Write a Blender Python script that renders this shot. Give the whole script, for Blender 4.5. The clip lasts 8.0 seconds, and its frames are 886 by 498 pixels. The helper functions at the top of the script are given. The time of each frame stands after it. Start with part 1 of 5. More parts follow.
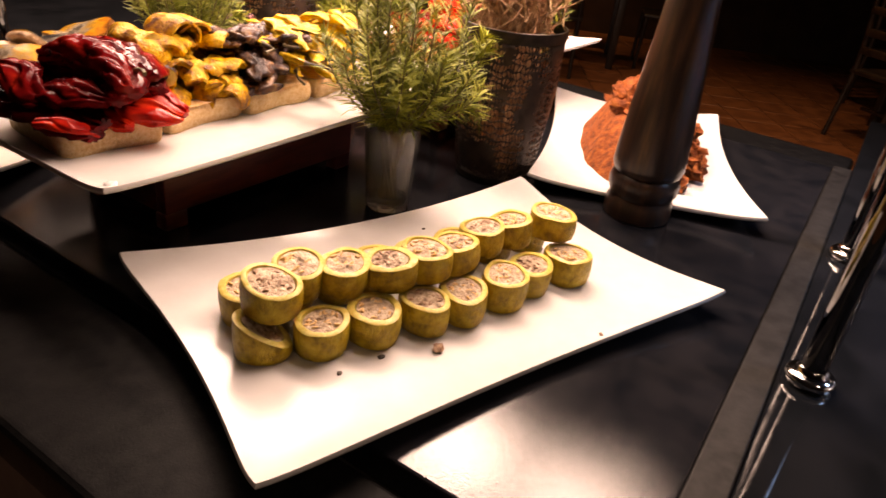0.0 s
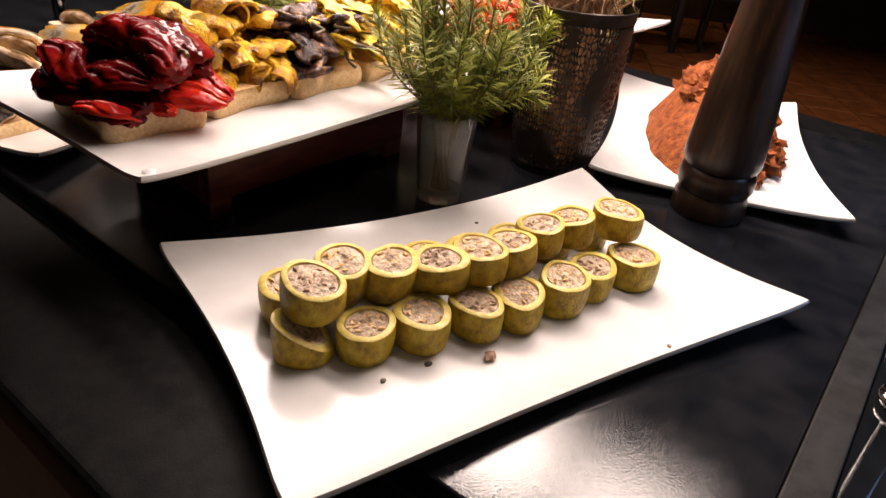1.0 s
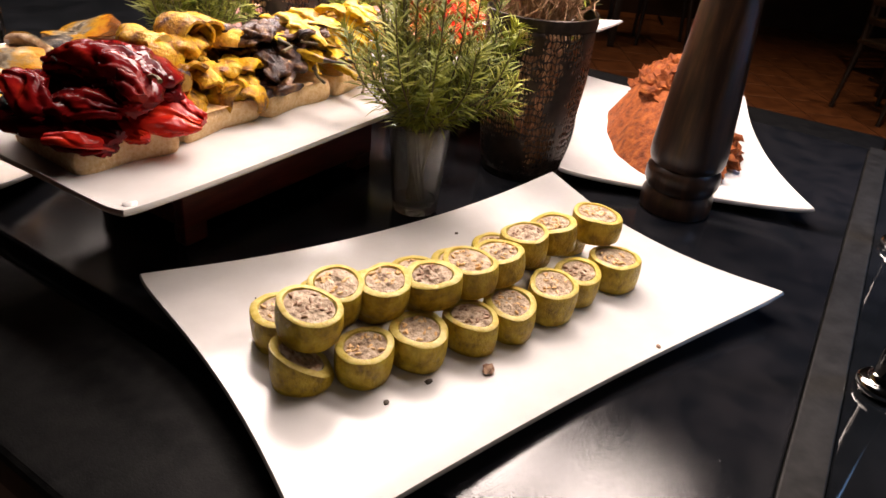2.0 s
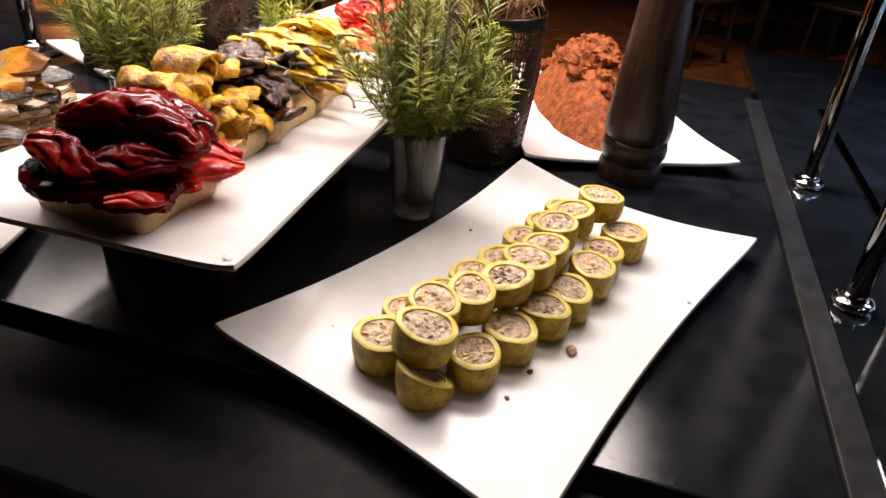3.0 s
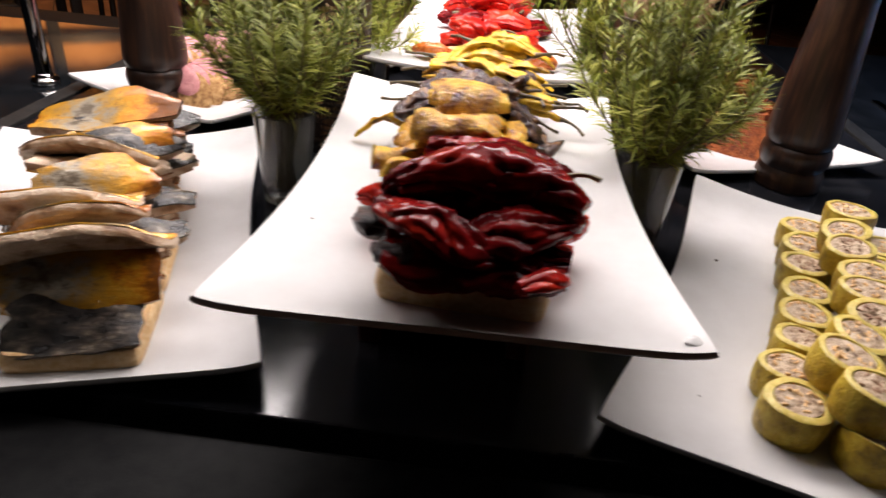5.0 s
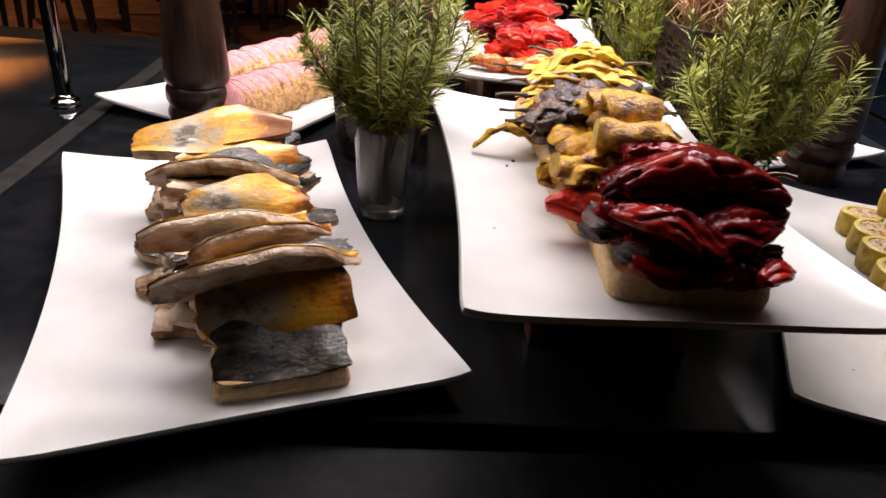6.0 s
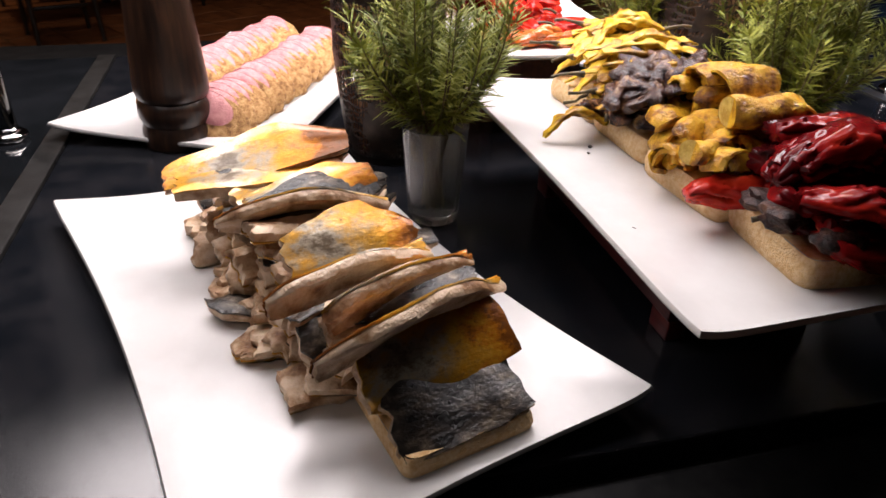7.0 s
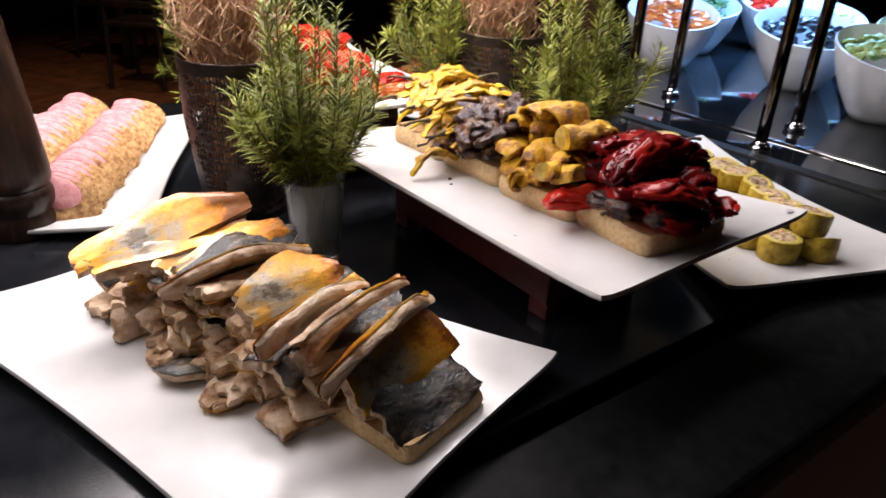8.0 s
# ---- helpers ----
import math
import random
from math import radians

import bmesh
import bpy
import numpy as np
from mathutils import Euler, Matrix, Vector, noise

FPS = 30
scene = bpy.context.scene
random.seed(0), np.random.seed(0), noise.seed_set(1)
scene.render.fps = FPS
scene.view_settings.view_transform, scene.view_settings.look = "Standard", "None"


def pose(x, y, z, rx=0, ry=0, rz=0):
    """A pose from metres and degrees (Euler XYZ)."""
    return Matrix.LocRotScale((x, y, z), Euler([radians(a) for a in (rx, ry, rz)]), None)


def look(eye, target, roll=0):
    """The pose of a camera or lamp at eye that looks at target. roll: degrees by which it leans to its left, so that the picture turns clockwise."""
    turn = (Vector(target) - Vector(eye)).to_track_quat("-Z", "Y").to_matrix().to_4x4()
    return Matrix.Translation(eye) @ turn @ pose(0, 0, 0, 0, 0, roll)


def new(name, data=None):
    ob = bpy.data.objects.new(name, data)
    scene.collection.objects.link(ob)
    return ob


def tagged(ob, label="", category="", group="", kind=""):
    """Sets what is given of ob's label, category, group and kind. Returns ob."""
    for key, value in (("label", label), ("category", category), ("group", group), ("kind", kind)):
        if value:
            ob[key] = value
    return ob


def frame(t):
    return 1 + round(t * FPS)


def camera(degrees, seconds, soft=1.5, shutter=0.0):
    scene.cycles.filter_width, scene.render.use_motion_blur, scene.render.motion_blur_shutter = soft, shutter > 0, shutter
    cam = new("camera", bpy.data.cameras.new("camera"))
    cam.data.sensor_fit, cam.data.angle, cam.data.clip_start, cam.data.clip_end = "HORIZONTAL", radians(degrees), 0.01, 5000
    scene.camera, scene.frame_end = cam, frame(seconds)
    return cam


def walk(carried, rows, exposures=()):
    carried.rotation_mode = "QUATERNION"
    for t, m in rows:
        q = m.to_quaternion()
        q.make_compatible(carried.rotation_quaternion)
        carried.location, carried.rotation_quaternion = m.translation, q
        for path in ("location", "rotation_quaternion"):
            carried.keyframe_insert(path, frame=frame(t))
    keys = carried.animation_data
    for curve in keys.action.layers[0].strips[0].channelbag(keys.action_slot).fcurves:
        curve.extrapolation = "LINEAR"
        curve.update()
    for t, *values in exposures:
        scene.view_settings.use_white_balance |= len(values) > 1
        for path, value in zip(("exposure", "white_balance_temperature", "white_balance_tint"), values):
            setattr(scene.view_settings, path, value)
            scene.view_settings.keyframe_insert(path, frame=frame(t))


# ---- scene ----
cam = camera(66.5, 8.0, soft=1.5, shutter=0.3)
PATH = [
    (0, (0.115, 0.127, 1.262), (0.123, 1.889, 0.316), 7.4),
    (0.5, (0.11, 0.157, 1.25), (-0.012, 1.897, 0.272), 7.0),
    (1, (0.11, 0.172, 1.251), (-0.023, 1.897, 0.248), 6.6),
    (1.5, (0.113, 0.172, 1.254), (-0.012, 1.902, 0.259), 6.5),
    (1.7, (0.106, 0.175, 1.252), (0.018, 1.915, 0.273), 6.4),
    (2.8, (-0.078, 0.174, 1.297), (0.299, 1.831, 0.242), 4.4),
    (3, (-0.123, 0.172, 1.292), (0.346, 1.824, 0.267), 4.6),
    (3.5, (-0.208, 0.222, 1.282), (0.349, 1.857, 0.275), 4.0),
    (4, (-0.268, 0.318, 1.27), (0.453, 1.865, 0.227), 3.8),
    (4.3, (-0.301, 0.347, 1.266), (0.457, 1.889, 0.242), 3.6),
    (4.5, (-0.324, 0.364, 1.265), (0.467, 1.889, 0.24), 4.4),
    (5, (-0.451, 0.396, 1.26), (0.338, 1.938, 0.261), 4.7),
    (5.2, (-0.51, 0.415, 1.262), (0.318, 1.94, 0.267), 5.0),
    (6.3, (-0.689, 0.541, 1.246), (0.406, 1.9, 0.269), 4.4),
    (6.5, (-0.716, 0.589, 1.244), (0.42, 1.864, 0.202), 3.8),
    (7, (-0.754, 0.657, 1.251), (0.48, 1.846, 0.22), 2.2),
    (7.5, (-0.828, 0.694, 1.261), (0.665, 1.599, 0.286), 2.6),
    (8, (-0.901, 0.702, 1.284), (0.748, 1.39, 0.386), 2.4),
]
LIGHT = [(0, 0.92, 8900, 33), (0.5, 0.88, 7800, 27), (1.0, 0.78, 6950, 20), (1.7, 0.74, 6850, 18), (3.0, 0.76, 6450, 15), (3.5, 0.90, 6250, 13), (4.0, 0.80, 6150, 13), (4.5, 0.51, 6100, 13), (5.0, 0.33, 6050, 13), (6.5, 0.24, 6000, 15), (8.0, 0.22, 5950, 14)]
walk(cam, [(t, look(eye, target, roll)) for t, eye, target, roll in PATH], LIGHT)

# ---------------------------------------------------------------- frame of the island
# u runs along the island's axis away from the guest, v to the right of it, z up
OX, OY, AXIS = -0.18, 0.897, 59.3
ISLAND = pose(OX, OY, 0, 0, 0, AXIS)
TOP = 0.900


def at(u, v, z=0.0, turn=0.0, rx=0.0, ry=0.0):
    return ISLAND @ pose(u, -v, z, rx, ry, turn)


# ---------------------------------------------------------------- world and lamps
world = bpy.data.worlds.new("world")
scene.world = world
world.use_nodes = True
bg = world.node_tree.nodes["Background"]
bg.inputs[0].default_value = (0.06, 0.045, 0.035, 1)
bg.inputs[1].default_value = 0.4


def area_lamp(name, m, sx, sy, watts, colour, spread=180):
    d = bpy.data.lights.new(name, "AREA")
    d.shape, d.size, d.size_y, d.energy, d.color, d.spread = "RECTANGLE", sx, sy, watts, colour, radians(spread)
    ob = new(name, d)
    ob.matrix_world = m
    return ob


LAMP_Z = 1.62
WARM = (1.0, 0.885, 0.80)
for k in range(6):
    area_lamp("canopy_lamp", at(0.47, -0.96 + 0.28 * k, LAMP_Z - 0.012), 0.26, 0.235, (0.7, 3.8, 4.5, 4.9, 4.9, 3.7)[k], WARM)
    # unseen front row, added as weak fill to lift the mid tones
    area_lamp("front_canopy_lamp", at(0.08, -0.96 + 0.28 * k, LAMP_Z - 0.012), 0.10, 0.235, 0.62, WARM)
area_lamp("salad_canopy_lamp", at(0.53, 1.85, LAMP_Z - 0.012), 0.14, 1.3, 36.0, (0.24, 0.52, 1.0), 110)


def spot_lamp(name, x, y, z, watts, colour, size=70):
    d = bpy.data.lights.new(name, "SPOT")
    d.energy, d.color, d.spot_size, d.spot_blend, d.shadow_soft_size = watts, colour, radians(size), 0.5, 0.06
    ob = new(name, d)
    ob.matrix_world = pose(x, y, z)
    return ob


# the first four are unseen fill lamps, added on the guest's side
DOWNLIGHTS_AND_FILL = [(-1.5, -0.9), (0.3, -1.3), (-2.3, 0.9), (1.3, -0.9), (-0.6, 3.4), (1.91, 3.45), (2.05, 3.23), (2.25, 3.59), (2.9, 4.6), (-2.4, 3.0), (0.4, 5.6), (3.4, 1.6), (-2.0, 5.4)]
for dx, dy in DOWNLIGHTS_AND_FILL:
    trio = 1.8 < dx < 2.4
    spot_lamp("downlight_lamp", dx, dy, 2.72, 24.0 if dy < 1.2 else (16.0 if trio else 24.0), (1.0, 0.60, 0.30) if dy > 1.2 else (1.0, 0.86, 0.72), 100)
# lamps that wash the ochre wall with warm light
for wx in (-1.8, -0.7):
    spot_lamp("wall_washer_lamp", wx, 7.25, 2.70, 75.0, (1.0, 0.58, 0.26), 120).rotation_euler.x += radians(28)

# ---------------------------------------------------------------- materials


def material(name):
    m = bpy.data.materials.new(name)
    m.use_nodes = True
    nt = m.node_tree
    return m, nt, nt.nodes["Principled BSDF"]


def node(nt, kind, **values):
    n = nt.nodes.new(kind)
    for key, value in values.items():
        n.inputs[key.replace("_", " ")].default_value = value
    return n


def noise_tex(nt, scale, detail=4.0, rough=0.55, coord="Object", stretch=(1, 1, 1)):
    tc = nt.nodes.new("ShaderNodeTexCoord")
    mp = nt.nodes.new("ShaderNodeMapping")
    mp.inputs["Scale"].default_value = stretch
    info = nt.nodes.new("ShaderNodeObjectInfo")
    mul = nt.nodes.new("ShaderNodeMath")
    mul.operation = "MULTIPLY"
    mul.inputs[1].default_value = 37.0
    nt.links.new(info.outputs["Random"], mul.inputs[0])
    nt.links.new(tc.outputs[coord], mp.inputs["Vector"])
    nt.links.new(mul.outputs[0], mp.inputs["Location"])
    n = node(nt, "ShaderNodeTexNoise", Scale=scale, Detail=detail, Roughness=rough)
    nt.links.new(mp.outputs[0], n.inputs["Vector"])
    return n.outputs["Fac"]


def ramp(nt, fac, stops):
    r = nt.nodes.new("ShaderNodeValToRGB")
    el = r.color_ramp.elements
    el[0].position, el[0].color = stops[0][0], (*stops[0][1], 1)
    el[1].position, el[1].color = stops[-1][0], (*stops[-1][1], 1)
    for p, c in stops[1:-1]:
        e = el.new(p)
        e.color = (*c, 1)
    nt.links.new(fac, r.inputs["Fac"])
    return r.outputs["Color"]


def mixed(nt, fac, a, b, blend="MIX"):
    n = nt.nodes.new("ShaderNodeMix")
    n.data_type, n.blend_type = "RGBA", blend
    for sock, val in ((n.inputs[0], fac), (n.inputs[6], a), (n.inputs[7], b)):
        if isinstance(val, (tuple, float, int)):
            sock.default_value = val if isinstance(val, (float, int)) else (*val, 1)
        else:
            nt.links.new(val, sock)
    return n.outputs[2]


def bump(nt, bsdf, fac, strength, distance=0.002):
    b = node(nt, "ShaderNodeBump", Strength=strength, Distance=distance)
    nt.links.new(fac, b.inputs["Height"])
    nt.links.new(b.outputs[0], bsdf.inputs["Normal"])
    return b


def surface(name, stops, scale, rough=(0.4, 0.5), metal=0.0, bump_s=0.3, bump_d=0.001, fine=4.0, stretch=(1, 1, 1), coat=0.0, sss=0.0, spec=0.5):
    """A surface with colour patches at one scale and relief at a finer one."""
    m, nt, b = material(name)
    scale *= 2.0
    big = noise_tex(nt, scale, 5.0, 0.6, stretch=stretch)
    wide = node(nt, "ShaderNodeMapRange", From_Min=0.28, From_Max=0.72)
    nt.links.new(big, wide.inputs["Value"])
    nt.links.new(ramp(nt, wide.outputs[0], stops), b.inputs["Base Color"])
    small = noise_tex(nt, scale * fine, 4.0, 0.6, stretch=stretch)
    rr = nt.nodes.new("ShaderNodeMapRange")
    rr.inputs["To Min"].default_value, rr.inputs["To Max"].default_value = rough
    nt.links.new(small, rr.inputs["Value"])
    nt.links.new(rr.outputs[0], b.inputs["Roughness"])
    b.inputs["Metallic"].default_value = metal
    b.inputs["Coat Weight"].default_value = coat
    b.inputs["Coat Roughness"].default_value = 0.12
    b.inputs["Specular IOR Level"].default_value = spec
    if sss:
        b.inputs["Subsurface Weight"].default_value = sss
        b.inputs["Subsurface Radius"].default_value = (0.006, 0.003, 0.0015)
        b.inputs["Subsurface Scale"].default_value = 1.0
    if bump_s:
        bump(nt, b, small, bump_s, bump_d)
    return m


M = {}
M["melamine"] = surface("white_melamine", [(0.2, (0.60, 0.587, 0.575)), (0.8, (0.65, 0.64, 0.63))], 9, (0.18, 0.30), bump_s=0.06, bump_d=0.0004, fine=9)
M["mirror_counter"] = surface("black_polished_counter", [(0.2, (0.005, 0.006, 0.007)), (0.8, (0.010, 0.011, 0.013))], 8, (0.02, 0.05), bump_s=0.03, bump_d=0.0002, fine=40)
M["counter"] = surface("black_glossy_counter", [(0.2, (0.005, 0.006, 0.008)), (0.8, (0.012, 0.012, 0.014))], 12, (0.03, 0.07), bump_s=0.42, bump_d=0.00030, fine=21, spec=0.36)
M["rail"] = surface("black_textured_rail", [(0.2, (0.004, 0.004, 0.0045)), (0.8, (0.009, 0.009, 0.009))], 30, (0.45, 0.6), bump_s=0.35, bump_d=0.0006, fine=10, spec=0.06)
M["strip"] = surface("dull_metal_strip", [(0.2, (0.011, 0.0105, 0.010)), (0.8, (0.024, 0.023, 0.022))], 25, (0.45, 0.65), metal=0.2, bump_s=0.3, bump_d=0.0005, fine=8, spec=0.2)
M["cabinet"] = surface("dark_cabinet", [(0.3, (0.012, 0.010, 0.010)), (0.7, (0.022, 0.018, 0.016))], 6, (0.45, 0.6), bump_s=0.1)
M["chrome"] = surface("chrome", [(0.3, (0.55, 0.54, 0.53)), (0.7, (0.68, 0.67, 0.66))], 20, (0.06, 0.14), metal=1.0, bump_s=0.0)
M["post"] = surface("dark_chrome", [(0.3, (0.17, 0.165, 0.16)), (0.7, (0.24, 0.235, 0.23))], 20, (0.012, 0.035), metal=1.0, bump_s=0.0)
M["riser"] = surface("dark_red_riser", [(0.3, (0.070, 0.012, 0.013)), (0.7, (0.115, 0.022, 0.020))], 12, (0.35, 0.5), bump_s=0.1, stretch=(1, 5, 5))
M["mill"] = surface("dark_turned_wood", [(0.2, (0.012, 0.006, 0.004)), (0.55, (0.026, 0.012, 0.007)), (0.85, (0.050, 0.022, 0.011))], 22, (0.28, 0.42), bump_s=0.12, bump_d=0.0005, stretch=(3, 3, 0.25), spec=0.4)
M["rind"] = surface("cooked_zucchini_rind", [(0.1, (0.24, 0.150, 0.007)), (0.5, (0.47, 0.312, 0.016)), (0.9, (0.61, 0.445, 0.046))], 55, (0.28, 0.44), bump_s=1.0, bump_d=0.0018, fine=4, stretch=(1, 1, 0.8), sss=0.08, spec=0.4)
M["zflesh"] = surface("zucchini_flesh", [(0.2, (0.52, 0.395, 0.055)), (0.8, (0.68, 0.545, 0.16))], 90, (0.26, 0.40), bump_s=0.5, bump_d=0.001, sss=0.15, spec=0.45)
M["rice"] = surface("rice_and_meat_filling", [(0.10, (0.15, 0.080, 0.042)), (0.42, (0.45, 0.315, 0.195)), (0.80, (0.70, 0.56, 0.40))], 70, (0.35, 0.55), bump_s=1.0, bump_d=0.003, fine=2.4)
M["dark_bit"] = surface("dark_herb_bit", [(0.3, (0.02, 0.015, 0.01)), (0.7, (0.05, 0.035, 0.02))], 90, (0.4, 0.6))
M["pink_bit"] = surface("meat_crumb", [(0.3, (0.24, 0.12, 0.065)), (0.7, (0.46, 0.29, 0.18))], 120, (0.4, 0.6), bump_s=0.7)
M["crumb"] = surface("bread_crumb", [(0.3, (0.74, 0.46, 0.20)), (0.7, (0.86, 0.61, 0.33))], 70, (0.6, 0.8), bump_s=0.7, bump_d=0.0015, fine=4, spec=0.12)
M["crust"] = surface("bread_crust", [(0.15, (0.72, 0.44, 0.19)), (0.5, (0.81, 0.56, 0.29)), (0.85, (0.87, 0.65, 0.38))], 120, (0.65, 0.8), bump_s=1.0, bump_d=0.002, fine=2.5, spec=0.12)
M["redpep"] = surface("roasted_red_pepper", [(0.05, (0.010, 0.003, 0.003)), (0.30, (0.065, 0.003, 0.004)), (0.64, (0.165, 0.005, 0.005)), (0.95, (0.38, 0.020, 0.009))], 14, (0.09, 0.17), bump_s=0.16, bump_d=0.002, fine=4, stretch=(0.3, 1, 1), spec=0.09)
M["redfresh"] = surface("bright_red_pepper", [(0.2, (0.26, 0.008, 0.006)), (0.5, (0.48, 0.018, 0.009)), (0.85, (0.62, 0.040, 0.012))], 22, (0.08, 0.18), bump_s=0.3, bump_d=0.0015, fine=5, stretch=(0.5, 1, 1), spec=0.18)
M["char"] = surface("charred_skin", [(0.2, (0.008, 0.004, 0.004)), (0.6, (0.036, 0.011, 0.008)), (0.9, (0.11, 0.045, 0.02))], 50, (0.2, 0.45), bump_s=0.7, bump_d=0.003, spec=0.3)
M["stem"] = surface("dry_pepper_stem", [(0.3, (0.05, 0.035, 0.012)), (0.7, (0.13, 0.09, 0.03))], 50, (0.5, 0.7))
M["grillz"] = surface("grilled_yellow_squash", [(0.05, (0.065, 0.022, 0.004)), (0.27, (0.27, 0.110, 0.008)), (0.46, (0.60, 0.31, 0.012)), (0.86, (0.84, 0.53, 0.03))], 26, (0.12, 0.30), bump_s=0.9, bump_d=0.003, fine=6, spec=0.35)
M["squashin"] = surface("squash_flesh", [(0.3, (0.50, 0.31, 0.045)), (0.7, (0.70, 0.50, 0.12))], 60, (0.24, 0.4), bump_s=0.6, bump_d=0.0015, sss=0.1, spec=0.35)
M["aub"] = surface("grilled_aubergine", [(0.05, (0.010, 0.005, 0.005)), (0.40, (0.036, 0.014, 0.010)), (0.66, (0.095, 0.038, 0.018)), (0.92, (0.30, 0.15, 0.05))], 34, (0.12, 0.30), bump_s=0.8, bump_d=0.003, fine=4, spec=0.38)
M["yellowpep"] = surface("roasted_yellow_pepper", [(0.08, (0.08, 0.030, 0.005)), (0.36, (0.36, 0.175, 0.010)), (0.56, (0.66, 0.41, 0.018)), (0.92, (0.80, 0.58, 0.05))], 30, (0.14, 0.32), bump_s=0.7, bump_d=0.003, fine=4, stretch=(0.35, 1, 1), spec=0.35)
M["flesh"] = surface("cooked_fish_flesh", [(0.08, (0.15, 0.066, 0.026)), (0.30, (0.33, 0.185, 0.088)), (0.50, (0.54, 0.375, 0.235)), (0.85, (0.70, 0.55, 0.40))], 22, (0.30, 0.48), bump_s=0.8, bump_d=0.0025, fine=4.5, sss=0.05, spec=0.35)
M["ochre"] = surface("ochre_wall_plaster", [(0.3, (0.50, 0.24, 0.075)), (0.7, (0.62, 0.33, 0.12))], 3, (0.6, 0.8), bump_s=0.3)
M["rosemary"] = surface("rosemary_leaf", [(0.15, (0.080, 0.105, 0.012)), (0.5, (0.20, 0.225, 0.026)), (0.85, (0.40, 0.41, 0.075))], 9, (0.45, 0.6), bump_s=0.1, fine=10, spec=0.2)
M["twig"] = surface("rosemary_stem", [(0.3, (0.09, 0.065, 0.03)), (0.7, (0.17, 0.14, 0.06))], 40, (0.6, 0.8))
M["raffia"] = surface("dried_root_strands", [(0.3, (0.34, 0.18, 0.085)), (0.7, (0.60, 0.39, 0.23))], 30, (0.55, 0.75), bump_s=0.3)
M["lantern"] = surface("dark_bronze_metal", [(0.3, (0.020, 0.014, 0.011)), (0.7, (0.045, 0.030, 0.022))], 30, (0.34, 0.5), metal=0.6, bump_s=0.15)
M["copper"] = surface("copper_inside", [(0.2, (0.46, 0.19, 0.085)), (0.8, (0.66, 0.32, 0.16))], 16, (0.35, 0.5), metal=0.35, bump_s=0.1)
M["spice"] = surface("brick_red_spiced_paste", [(0.1, (0.085, 0.018, 0.005)), (0.5, (0.19, 0.046, 0.010)), (0.9, (0.30, 0.088, 0.018))], 45, (0.6, 0.8), bump_s=1.0, bump_d=0.003, fine=3, spec=0.2)
M["pink"] = surface("pink_spread", [(0.2, (0.50, 0.185, 0.20)), (0.8, (0.64, 0.30, 0.30))], 50, (0.4, 0.55), bump_s=0.8, bump_d=0.002, fine=3)
M["grain"] = surface("grainy_toast", [(0.12, (0.20, 0.085, 0.025)), (0.45, (0.42, 0.22, 0.070)), (0.85, (0.58, 0.36, 0.15))], 60, (0.6, 0.8), bump_s=1.0, bump_d=0.003, fine=3)
M["carrot"] = surface("orange_pepper", [(0.3, (0.44, 0.085, 0.010)), (0.75, (0.62, 0.17, 0.02))], 30, (0.2, 0.35), bump_s=0.4, coat=0.4)
M["bowl"] = surface("white_bowl_melamine", [(0.3, (0.70, 0.71, 0.73)), (0.7, (0.78, 0.79, 0.80))], 8, (0.22, 0.3), bump_s=0.03)
M["wall"] = surface("dark_brown_wall", [(0.3, (0.030, 0.016, 0.011)), (0.7, (0.050, 0.026, 0.017))], 2, (0.6, 0.8), bump_s=0.2)
M["ceiling"] = surface("dark_ceiling", [(0.3, (0.025, 0.022, 0.020)), (0.7, (0.04, 0.035, 0.03))], 3, (0.7, 0.85), bump_s=0.1)
M["tile"] = surface("terracotta_tile", [(0.3, (0.115, 0.050, 0.026)), (0.7, (0.19, 0.085, 0.042))], 5, (0.32, 0.5), bump_s=0.15)
M["grout"] = surface("floor_grout", [(0.3, (0.03, 0.022, 0.018)), (0.7, (0.05, 0.04, 0.03))], 20, (0.8, 0.9))
M["chairwood"] = surface("black_stained_wood", [(0.3, (0.010, 0.008, 0.007)), (0.7, (0.022, 0.016, 0.013))], 10, (0.35, 0.5), stretch=(1, 1, 0.2))
M["housing"] = surface("black_lamp_housing", [(0.3, (0.012, 0.012, 0.012)), (0.7, (0.02, 0.02, 0.02))], 10, (0.4, 0.5))


def glass_material():
    m, nt, b = material("clear_glass")
    b.inputs["Base Color"].default_value = (0.80, 0.80, 0.78, 1)
    b.inputs["Transmission Weight"].default_value = 0.955
    b.inputs["IOR"].default_value = 1.46
    b.inputs["Roughness"].default_value = 0.10
    bump(nt, b, noise_tex(nt, 40), 0.05, 0.0008)
    return m


